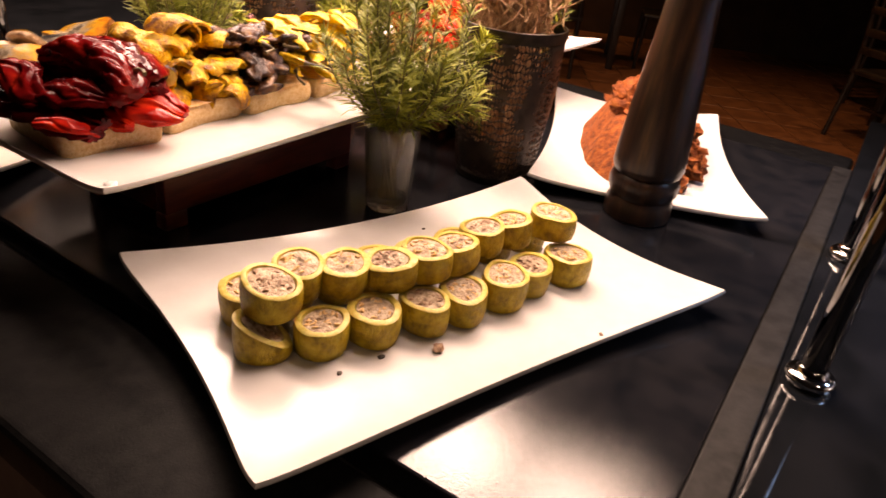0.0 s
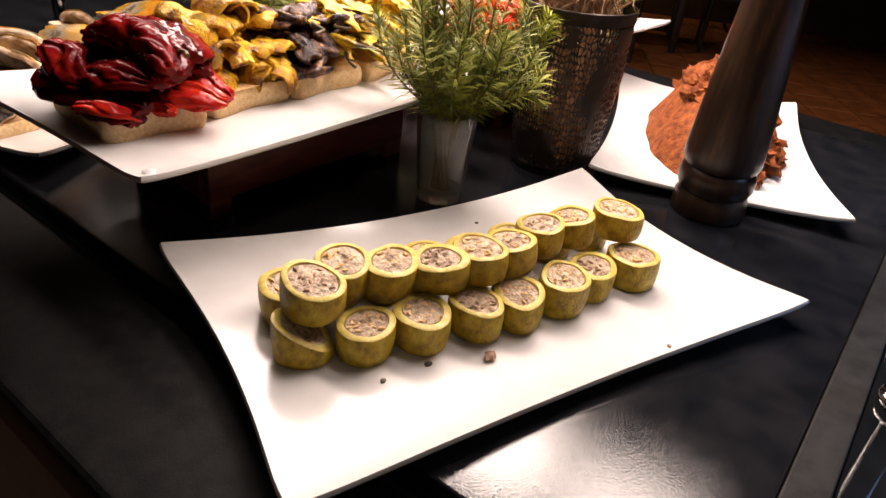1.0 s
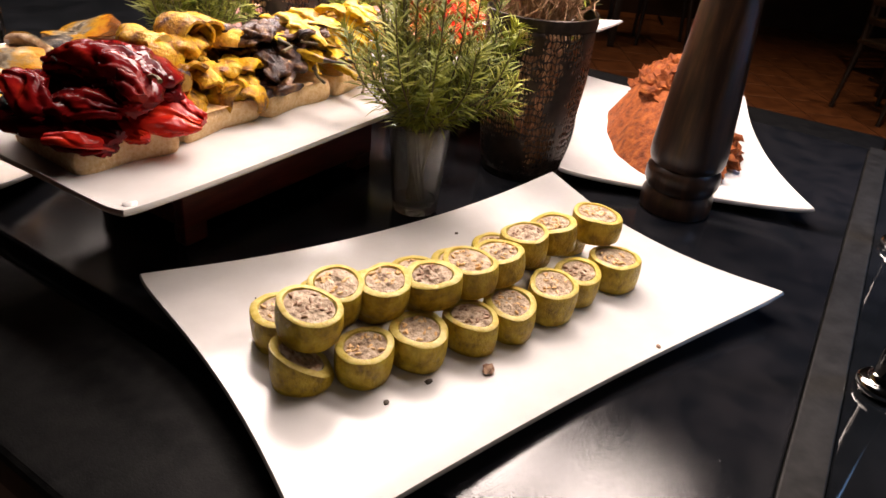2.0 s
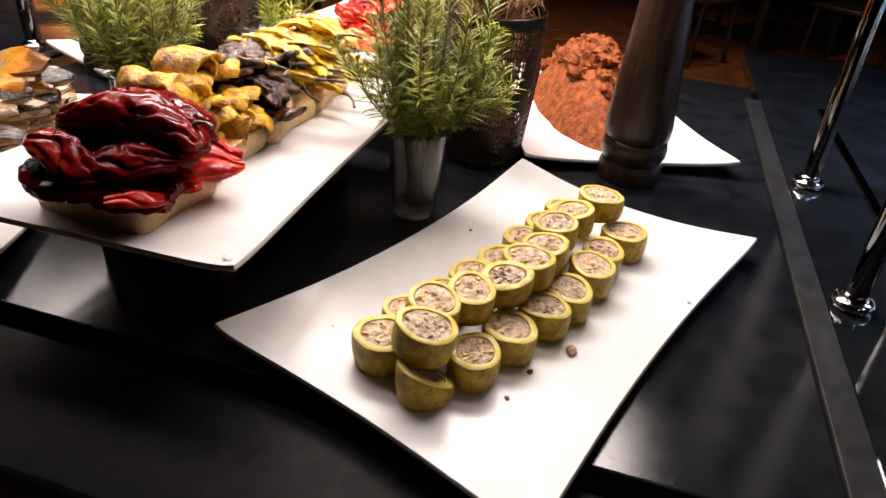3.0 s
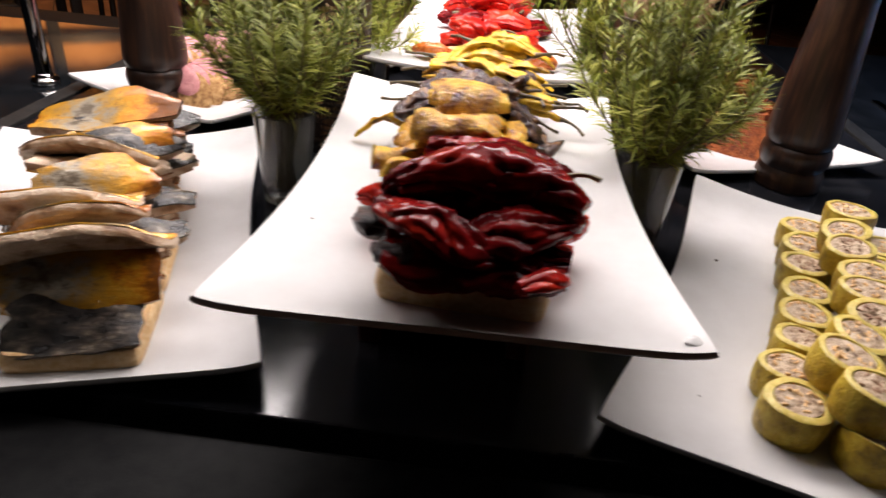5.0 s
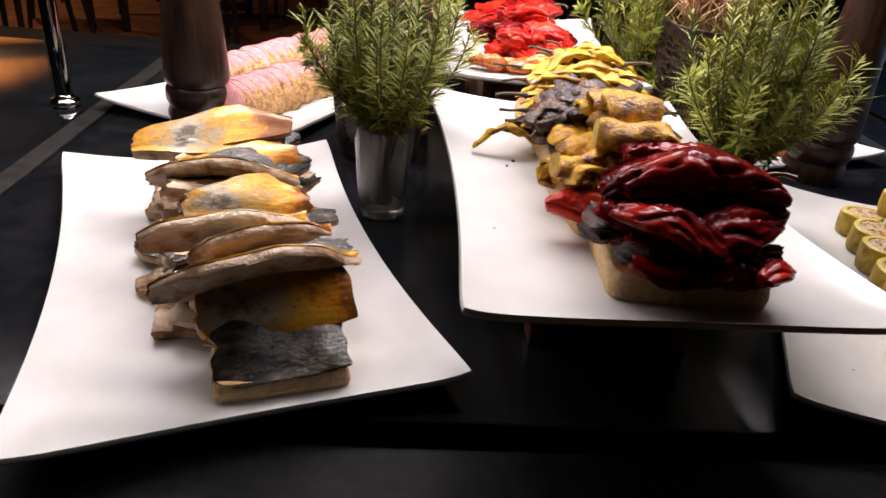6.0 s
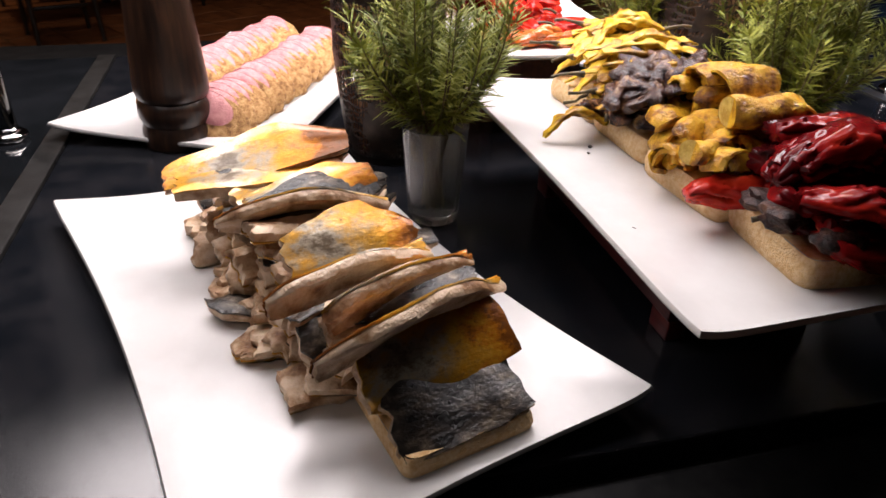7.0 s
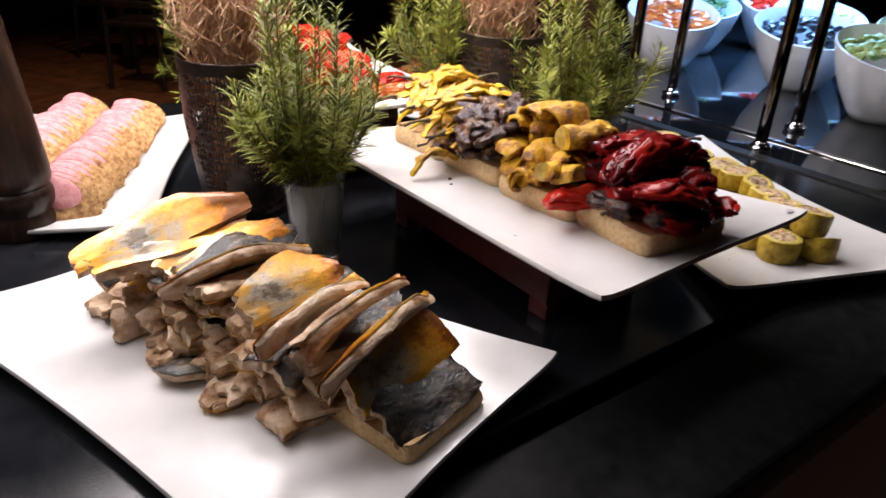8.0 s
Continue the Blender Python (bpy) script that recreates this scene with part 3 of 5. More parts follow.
# clear cooking juice that dripped on the platter beside the pieces
M["juice"] = glass_material()
bm = bmesh.new()
drip = random.Random(8)
for k in range(90):
    a, q = drip.uniform(0, 6.2832), drip.random() ** 0.7
    x, y = -0.178 + 0.046 * q * math.cos(a), 0.010 + 0.080 * q * math.sin(a)
    r = drip.uniform(0.0006, 0.0034) * (1.3 - q)
    bmesh.ops.create_icosphere(bm, subdivisions=2, radius=1.0, matrix=Matrix.LocRotScale((x, y, 0.0112), Euler((0, 0, a)), (r * drip.uniform(0.9, 2.0), r, 0.0006)))
tagged(part("juice_droplets", bm, M["juice"], None, "", FRAME["zucchini"]), "clear drops of cooking juice on the white platter", "liquid", kind="stuff")

# ---------------------------------------------------------------- vegetables on toast (island axes, relative to the middle platter)
BZ = SERVING["vegetables"][3] + 0.0112


def toast(m, lx, ly, h, seed):
    t = thing("toast_slice", "pale toasted bread slice with rounded crust lying on platter", "bread", m, "toast slices")
    n = 44
    bm, rings = bmesh.new(), []
    for f, z in ((0.955, 0.0), (0.99, 0.003), (1.012, h * 0.5), (0.99, h - 0.0035), (0.955, h)):
        ring = []
        for i in range(n):
            a = 2 * math.pi * i / n
            ca, sa = math.cos(a), math.sin(a)
            x = math.copysign(abs(ca) ** 0.16, ca) * lx / 2
            y = math.copysign(abs(sa) ** 0.16, sa) * ly / 2
            if y < 0:
                y *= 1 - 0.10 * math.exp(-(x / (lx * 0.07)) ** 2)
            w = 1 + 0.03 * n3(ca, sa, z * 9, 1.4, seed)
            ring.append(bm.verts.new((x * f * w, y * f * w, z)))
        rings.append(ring)
    for a, b in zip(rings, rings[1:]):
        for i in range(n):
            bm.faces.new((a[i], a[(i + 1) % n], b[(i + 1) % n], b[i]))
    bm.faces.new(rings[0][::-1])
    part("crust", bm, M["crust"], t)
    bm = bmesh.new()
    ring = [bm.verts.new((v[0], v[1], h + 0.0003)) for v in [(math.copysign(abs(math.cos(6.2832 * i / n)  ) ** 0.16, math.cos(6.2832 * i / n)) * lx * 0.4770, math.copysign(abs(math.sin(6.2832 * i / n)  ) ** 0.16, math.sin(6.2832 * i / n)) * ly * 0.4770) for i in range(n)]]
    bm.faces.new(ring)
    part("crumb_face", bm, M["crumb"], t)


for k, (u, v, w) in enumerate(((-0.158, 0.016, 0.100), (-0.052, 0.006, 0.106), (0.057, 0.008, 0.106), (0.165, 0.004, 0.102))):
    toast(at(u, v, BZ, 0 + R.uniform(-4, 4)), w, 0.114, 0.0235, 300 + k)
HEAP = BZ + 0.0245


def bent(length, bend, n=14, sag=0.0):
    """A path of that length, bent sideways by bend and sagging in its middle."""
    return [Vector(((i / (n - 1) - 0.5) * length, bend * math.sin(math.pi * i / (n - 1)), sag * math.sin(math.pi * i / (n - 1)))) for i in range(n)]


def roasted_pepper(m, seed, length=0.09, r=0.024, flat=0.5, mat="redpep", stem=False, name="roasted_red_pepper", label="wrinkled roasted red pepper with charred glossy skin", group="roasted red peppers"):
    rr = random.Random(seed)
    t = thing(name, label, "pepper", m, group)
    n = 54
    path = bent(length, rr.uniform(-0.012, 0.012), n, rr.uniform(-0.004, 0.008))
    radii = [r * (0.25 + 0.85 * math.sin(math.pi * (0.06 + 0.88 * i / (n - 1))) ** 0.6) * (1.0 - 0.30 * i / (n - 1)) for i in range(n)]
    b = loft(path, radii, 48, flat, 0.20, 28, seed, lobes=3, lobe_amp=0.12)
    k = min(1.0, r / 0.02)
    for v in b.verts:
        warp = 0.012 * n3(v.co.x, v.co.y, v.co.z, 40, seed + 6)
        a = math.atan2(v.co.z, v.co.y)
        run = a * 3.5 + 2.2 * n3(v.co.x, v.co.y * 0.4, v.co.z * 0.4, 38, seed + 3)
        crease = (1.0 - abs(math.sin(run))) ** 2.5
        fine = abs(n3(v.co.x * 0.30 + warp, v.co.y + warp, v.co.z, 200, seed + 5))
        sheet = abs(n3(v.co.x * 0.45, v.co.y + warp, v.co.z + warp, 85, seed + 12))
        out = Vector((0.0, v.co.y, v.co.z))
        out = out.normalized() if out.length > 1e-5 else Vector((0, 0, 1))
        v.co += out * ((0.0012 - 0.0042 * crease + 0.0016 * (0.3 - fine * 1.8) + 0.0030 * (0.3 - sheet * 1.6)) * k)
        v.co.z += 0.007 * n3(v.co.x, v.co.y, 0, 26, seed + 1) * k
        v.co.y += 0.006 * n3(v.co.x, v.co.y, v.co.z, 34, seed + 8) * k
    part("pepper_body", b, M[mat], t, sharp=75)
    if stem:
        p0 = path[0] + Vector((0.004, 0, 0))
        pts = [p0 + Vector((-0.028 * f, 0.010 * f * f, 0.006 * math.sin(2.5 * f))) for f in (0, 0.25, 0.5, 0.75, 1)]
        part("stalk", loft(pts, [0.004, 0.0026, 0.0018, 0.0017, 0.0022], 8), M["stem"], t, "dark dry stalk")
    return t


# red peppers: long ones across the first slice, a broad heap behind and above them
for k, (u, v, z, yaw, pitch, ln, rad, flat, st) in enumerate((
    (-0.196, 0.012, 0.010, -82, 6, 0.128, 0.021, 0.66, 0), (-0.176, 0.022, 0.012, -98, 2, 0.112, 0.022, 0.60, 0), (-0.152, 0.010, 0.012, -80, -3, 0.118, 0.023, 0.60, 1),
    (-0.126, 0.020, 0.012, -100, 3, 0.112, 0.023, 0.60, 0), (-0.108, 0.000, 0.010, 96, 0, 0.100, 0.020, 0.60, 0),
    (-0.190, -0.014, 0.026, -118, 12, 0.084, 0.021, 0.55, 0), (-0.182, 0.034, 0.027, -70, -6, 0.080, 0.019, 0.60, 0), (-0.160, -0.026, 0.028, -64, 8, 0.074, 0.021, 0.55, 0),
    (-0.150, 0.040, 0.030, -112, -4, 0.090, 0.022, 0.58, 1), (-0.120, 0.012, 0.032, -84, 3, 0.115, 0.026, 0.55, 0),
    (-0.148, 0.008, 0.047, 94, 2, 0.122, 0.032, 0.52, 1), (-0.124, 0.018, 0.050, 84, -5, 0.110, 0.029, 0.50, 0), (-0.150, 0.046, 0.044, 70, -14, 0.074, 0.022, 0.60, 0), (-0.140, -0.026, 0.044, 112, 12, 0.070, 0.021, 0.60, 0))):
    roasted_pepper(at(u, v + 0.009, HEAP + z - 0.002, yaw + R.uniform(-6, 6), R.uniform(-12, 12), pitch), 400 + k, ln * 0.93, rad, flat, "redpep", bool(st))
for k, (u, v, z, yaw, pitch, ln, rad) in enumerate(((-0.122, 0.072, 0.010, -55, 12, 0.058, 0.017), (-0.203, 0.062, 0.002, -30, 16, 0.05, 0.010), (-0.112, -0.046, 0.004, 70, 10, 0.058, 0.017), (-0.165, 0.066, 0.006, -70, 8, 0.045, 0.013), (-0.102, 0.068, 0.020, -80, 20, 0.055, 0.015))):
    roasted_pepper(at(u, v, HEAP + z, yaw, 0, pitch), 440 + k, ln, rad, 0.7, "redfresh", False, "small_red_pepper", "bright red glossy small pepper on the heap", "bright red small peppers")
for k, (u, v, z) in enumerate(((-0.125, 0.050, 0.022), (-0.100, 0.050, 0.034), (-0.204, -0.030, 0.010), (-0.145, -0.040, 0.010), (-0.175, -0.048, 0.014))):
    tagged(part("charred_pepper_piece", blob(0.012, 460 + k, (1.3, 1, 0.7), 0.6, 90, 3), M["char"], None, "", at(u, v, HEAP + z + 0.004, R.uniform(0, 360))), "charred blackish pepper piece in the heap", "pepper", "charred pepper pieces")


def curl(m, seed, width=0.026, rad=0.016, th=0.0045, arc=4.0, name="grilled_squash_slice", label="curled grilled yellow squash slice with browned edges", group="grilled squash slices", mat="grillz", category="squash"):
    """A grilled slice bent into an open curl about its own x axis."""
    rr = random.Random(seed)
    t = thing(name, label, category, m, group)
    n, w = 22, 7
    grid, bm = {}, bmesh.new()
    for side in (0, 1):
        for i in range(n):
            a = -arc / 2 + arc * i / (n - 1)
            grow = 1 + 0.22 * (i / (n - 1))
            for j in range(w):
                s = 2 * j / (w - 1) - 1
                hw = width * (0.8 + 0.2 * math.sin(math.pi * i / (n - 1)))
                q = (rad * grow + (th if side else 0) * (1 - 0.5 * s ** 4)) * (1 + 0.10 * n3(i * 0.22, s, side, 1.0, seed))
                x = s * hw * 0.5 + 0.003 * n3(i * 0.4, j, 0, 1.0, seed + 2)
                grid[side, i, j] = bm.verts.new((x, q * math.sin(a), q * math.cos(a) - rad))
    def quad(*k):
        bm.faces.new([grid[q] for q in k])
    for i in range(n - 1):
        for j in range(w - 1):
            quad((1, i, j), (1, i + 1, j), (1, i + 1, j + 1), (1, i, j + 1))
            quad((0, i, j), (0, i, j + 1), (0, i + 1, j + 1), (0, i + 1, j))
        for j, f in ((0, 1), (w - 1, 0)):
            ks = ((0, i, j), (1, i, j), (1, i + 1, j), (0, i + 1, j))
            quad(*(ks if f else ks[::-1]))
    for i in (0, n - 1):
        for j in range(w - 1):
            quad((0, i, j), (1, i, j), (1, i, j + 1), (0, i, j + 1))
    part("slice", bm, M[mat], t, sharp=60)
    return t


def log_piece(m, seed, length=0.05, r=0.016):
    t = thing("squash_chunk", "thick grilled yellow squash chunk with pale cut ends", "squash", m, "squash chunks")
    n = 12
    path = bent(length, 0.004, n)
    part("chunk_skin", loft(path, [r * (0.93 if i in (0, n - 1) else 1.0) for i in range(n)], 28, 0.78, 0.30, 75, seed), M["grillz"], t)
    for e, sx in ((0, -1), (n - 1, 1)):
        bm = bmesh.new()
        c = path[e] + Vector((sx * 0.0006, 0, 0))
        bm.faces.new([bm.verts.new(c + Vector((0, r * 0.84 * math.cos(0.35 * k), r * 0.76 * math.sin(0.35 * k)))) for k in range(18)])
        part("cut_end", bm, M["squashin"], t, smooth=False)


# squash: curls and chunks on the second slice
for k in range(84):
    lay = 0 if k < 36 else (1 if k < 66 else 2)
    u = -0.098 + 0.110 * R.random()
    v = (R.random() - 0.5) * (0.115, 0.085, 0.05)[lay]
    curl(at(u, v, HEAP + (0.010, 0.030, 0.052)[lay] + R.uniform(-0.003, 0.004), R.uniform(0, 360), R.uniform(-45, 45), R.uniform(-30, 30)), 2500 + k, R.uniform(0.020, 0.034), R.uniform(0.008, 0.013), 0.0052, R.uniform(1.6, 4.2))
log_piece(at(-0.080, -0.008, HEAP + 0.056, 88), 540, 0.056, 0.0150)
log_piece(at(-0.086, 0.042, HEAP + 0.030, 60, 0, 12), 541, 0.042, 0.0125)
log_piece(at(-0.080, -0.048, HEAP + 0.026, 110, 0, -8), 542, 0.040, 0.0125)
curl(at(-0.040, 0.000, HEAP + 0.072, 92), 543, 0.050, 0.016, 0.005, 3.6)
curl(at(-0.015, -0.006, HEAP + 0.068, 85, 14), 544, 0.052, 0.017, 0.005, 2.6)

# aubergine: floppy dark strips on the third slice
for k in range(26):
    lay = k % 3
    u = 0.005 + 0.095 * R.random()
    v = (R.random() - 0.5) * (0.12, 0.10, 0.07)[lay]
    n = 22
    b = loft(bent(R.uniform(0.05, 0.085), R.uniform(-0.012, 0.012), n, R.uniform(-0.01, 0.012)), [0.014 * math.sin(math.pi * (0.15 + 0.7 * i / (n - 1))) + 0.003 for i in range(n)], 26, 0.34, 1.1, 75, 600 + k)
    t = thing("aubergine_strip", "floppy dark brown grilled aubergine strip in the heap", "aubergine", at(u, v, HEAP + (0.008, 0.026, 0.044)[lay] + R.uniform(-0.002, 0.004), 90 + R.uniform(-50, 50), R.uniform(-25, 25), R.uniform(-18, 18)), "grilled aubergine strips")
    part("strip", b, M["aub"], t, sharp=120)


def long_pepper(m, seed, length=0.11, r=0.011, mat="yellowpep", stem=True):
    rr = random.Random(seed)
    t = thing("long_yellow_pepper", "long roasted yellow pepper with scorched wrinkles and stalk", "pepper", m, "long yellow peppers")
    n = 20
    path = bent(length, rr.uniform(-0.015, 0.015), n, rr.uniform(0.004, 0.026))
    radii = [r * min(1.0, 0.45 + 2.2 * i / (n - 1)) * (1 - 0.72 * (i / (n - 1)) ** 2) for i in range(n)]
    b = loft(path, radii, 24, 0.42, 1.15, 85, seed, lobes=3, lobe_amp=0.2)
    part("pepper_body", b, M[mat], t, sharp=75)
    if stem:
        p0 = path[0] + Vector((0.003, 0, 0))
        pts = [p0 + Vector((-0.034 * f, rr.uniform(-0.4, 0.4) * 0.03 * f * f, 0.008 * f * (1 - f) - 0.004 * f)) for f in (0, 0.25, 0.5, 0.75, 1)]
        part("stalk", loft(pts, [0.0038, 0.0022, 0.0016, 0.0014, 0.0018], 8), M["stem"], t, "thin dry curved stalk")


for k in range(48):
    lay = 0 if k < 16 else (1 if k < 34 else 2)
    u = 0.070 + 0.150 * R.random()
    v = 0.008 + (R.random() - 0.5) * (0.10, 0.075, 0.045)[lay]
    side = 1 if R.random() < 0.6 else -1
    long_pepper(at(u, v, HEAP + (0.008, 0.024, 0.042)[lay] + R.uniform(-0.002, 0.003), 90 * side + R.uniform(-35, 35), 0, R.uniform(-10, 14)), 700 + k, R.uniform(0.075, 0.110), R.uniform(0.008, 0.012), stem=R.random() < 0.6)
long_pepper(at(0.075, -0.082, BZ + 0.010, 95, 0, 6), 730, 0.07, 0.009)
for k, (u, v, r) in enumerate(((-0.103, -0.112, 0.0028), (0.054, -0.076, 0.003), (0.040, -0.084, 0.0025), (-0.16, -0.098, 0.0025))):
    scrap("dark_crumb", "small dark herb crumb lying on the white platter", M["dark_bit"], at(u, v, BZ), r, 40 + k)

# ---------------------------------------------------------------- smoked fish (axes of the fish platter: x along it)
CZ = TOP + 0.0112
CF = FRAME["fish"]


def fillet(m, seed, length=0.115, width=0.052, th=0.013, arch=0.008, dark=False, blunt=0.0):
    """A fish piece: pale flesh below, a curved skin on top."""
    rr = random.Random(seed)
    t = thing("smoked_fish_piece", "smoked fish fillet piece with golden silver skin and pale flesh" if not dark else "smoked fish fillet piece with blackened skin", "fish", m, "smoked fish pieces")
    nx, ny = 18, 10
    skew, twist, droop = rr.uniform(-0.6, 0.6), rr.uniform(-0.006, 0.006), rr.uniform(0.0005, 0.0030)
    cut = blunt or rr.uniform(0.62, 0.95)

    def outline(i, j, z_of):
        s, q = 2 * i / nx - 1, 2 * j / ny - 1
        hw = width / 2 * (max(0.06, 1 - abs(s) ** 2.2) ** 0.55 if s > 0 else (max(cut, 1 - 0.75 * s * s) if cut > 0.4 else max(0.06, 1 - abs(s) ** 1.8) ** 0.75))
        if 0.4 < blunt < 0.9:
            hw = width / 2 * (1 - 0.62 * max(0.0, (s - 0.35) / 0.65) if s > 0 else 1 - (1 - cut) * abs(s)) * (1 + 0.12 * n3(s * 2.5, q * 0.3, 2, 1.3, seed))
        if cut > 0.9 and blunt:
            hw = width / 2 * (1 - 0.14 * s ** 4) * (1 + 0.10 * n3(s * 1.5, 0, 2, 1.3, seed))
        y = q * hw + skew * width * 0.25 * (1 - s * s)
        x = s * length / 2 + (0.004 if s > -0.6 else 0.006) * n3(s * 2, q * 1.4, 0, 1.6, seed)
        lift = arch * (1 - (s * 0.9) ** 2) - droop * q * q + twist * s * q + 0.0036 * n3(s * 1.4, q * 0.8, 3, 1.0, seed)
        return Vector((x, y + 0.0022 * n3(s * 2, q * 0.5, 1, 1.2, seed), lift + z_of(s, q)))

    bm, g = bmesh.new(), {}
    DEPTH, BULGE = (0.0, -0.22, -0.50, -0.78, -1.0), (0.0, 0.7, 1.0, 0.75, -0.2)
    for lay in range(5):
        for i in range(nx + 1):
            for j in range(ny + 1):
                s, q = 2 * i / nx - 1, 2 * j / ny - 1
                body = th * (1 - 0.22 * q * q) * (1 - (0.6 if s > 0 else 0.15) * s ** 4)
                rough = 0.0012 * n3(s * 4, q * 4, lay, 1.5, seed + 4)
                p = outline(i, j, lambda s, q: DEPTH[lay] * body + (rough if lay else 0.0))
                flake = BULGE[lay] * 0.0024 * (abs(math.sin(6.5 * s + seed)) ** 0.6 - 0.35)
                if j in (0, ny):
                    p.y += (-1 if j == 0 else 1) * flake
                if i == 0:
                    p.x -= BULGE[lay] * 0.0034 * (abs(math.sin(3.4 * q + seed)) ** 0.6 - 0.3)
                g[lay, i, j] = bm.verts.new(p)
    for i in range(nx):
        for j in range(ny):
            bm.faces.new((g[4, i, j], g[4, i, j + 1], g[4, i + 1, j + 1], g[4, i + 1, j]))
            bm.faces.new((g[0, i, j], g[0, i + 1, j], g[0, i + 1, j + 1], g[0, i, j + 1]))
    for a, b in ((0, 1), (1, 2), (2, 3), (3, 4)):
        for i in range(nx):
            for j in (0, ny):
                bm.faces.new((g[a, i, j], g[a, i + 1, j], g[b, i + 1, j], g[b, i, j]))
        for j in range(ny):
            for i in (0, nx):
                bm.faces.new((g[a, i, j], g[a, i, j + 1], g[b, i, j + 1], g[b, i, j]))
    part("flesh", bm, M["flesh"], t, sharp=30)
    bm, g = bmesh.new(), {}
    for lay, lift in ((0, 0.0016), (1, 0.0002)):
        for i in range(nx + 1):
            for j in range(ny + 1):
                p = outline(i, j, lambda s, q: lift + 0.0010 * n3(s * 3, q * 3, 5, 1.6, seed))
                p.x *= 1.015
                p.y *= 1.02
                g[lay, i, j] = bm.verts.new(p)
    for i in range(nx):
        for j in range(ny):
            bm.faces.new((g[0, i, j], g[0, i + 1, j], g[0, i + 1, j + 1], g[0, i, j + 1]))
            bm.faces.new((g[1, i, j], g[1, i, j + 1], g[1, i + 1, j + 1], g[1, i + 1, j]))
    for i in range(nx):
        for j in (0, ny):
            bm.faces.new((g[0, i, j], g[0, i + 1, j], g[1, i + 1, j], g[1, i, j]))
    for j in range(ny):
        for i in (0, nx):
            bm.faces.new((g[0, i, j], g[0, i, j + 1], g[1, i, j + 1], g[1, i, j]))
    part("skin", bm, M["darkskin" if dark else "skin"], t, sharp=60)
    return t


def on_fish(x, y, z, yaw=0, rx=0, ry=0):
    """Axes of the fish platter: x along it away from the guest, y to its left, z over its face."""
    return CF @ pose(x, y, 0.0112 + z, 0, 0, yaw) @ pose(0, 0, 0, rx, ry, 0)


toast(CF @ pose(-0.182, -0.026, 0.0112, 0, 0, 86), 0.098, 0.096, 0.018, 340)
toast(CF @ pose(-0.082, -0.030, 0.0112, 0, 0, 88), 0.098, 0.096, 0.016, 341)
toast(CF @ pose(0.020, -0.022, 0.0112, 0, 0, 92), 0.100, 0.100, 0.016, 342)
toast(CF @ pose(0.120, -0.012, 0.0112, 0, 0, 92), 0.095, 0.092, 0.016, 343)


def between(a, b, lean):
    """Axes of a piece that runs from a to b on the fish platter; lean tips its skin towards the guest."""
    x = (Vector(b) - Vector(a)).normalized()
    z = Vector((-math.sin(radians(lean)), 0, math.cos(radians(lean))))
    z = (z - x * z.dot(x)).normalized()
    m = Matrix((x, z.cross(x), z)).transposed().to_4x4()
    m.translation = (Vector(a) + Vector(b)) / 2 + Vector((0, 0, 0.0112))
    return CF @ m


# layers of pieces lying across the bread: cut ends to one side, tips to the other
for lay in range(5):
    for k in range(11 - lay):
        x = -0.146 + 0.010 * lay + 0.029 * k + R.uniform(-0.006, 0.006)
        top = 0.031 + 0.0135 * lay + (0.005 if x > 0.03 else 0.0) + R.uniform(-0.002, 0.002)
        if top > 0.062 and x < -0.03 or top > 0.088 or x > 0.150:
            continue
        turned = R.random() < 0.7
        y = -0.013 + R.uniform(-0.012, 0.010) - 0.003 * lay
        fillet(on_fish(x, y, top - (0.011 if turned else 0.0), -90 + R.uniform(-26, 26), R.uniform(4, 26) + (180 if turned else 0), R.uniform(-9, 9)), 800 + 12 * lay + k, R.uniform(0.100, 0.132), R.uniform(0.034, 0.048), 0.0115, 0.004, not turned and R.random() < 0.6)
# short cut pieces that close the foot of the heap
for k in range(11):
    x = -0.122 + 0.026 * k
    fillet(on_fish(x, 0.027 + R.uniform(-0.008, 0.008), 0.005 + 0.013 * (k % 2), -90 + R.uniform(-28, 28), 180 + R.uniform(-6, 20), R.uniform(-6, 6)), 770 + k, R.uniform(0.046, 0.064), R.uniform(0.030, 0.042), 0.012, 0.003, False)
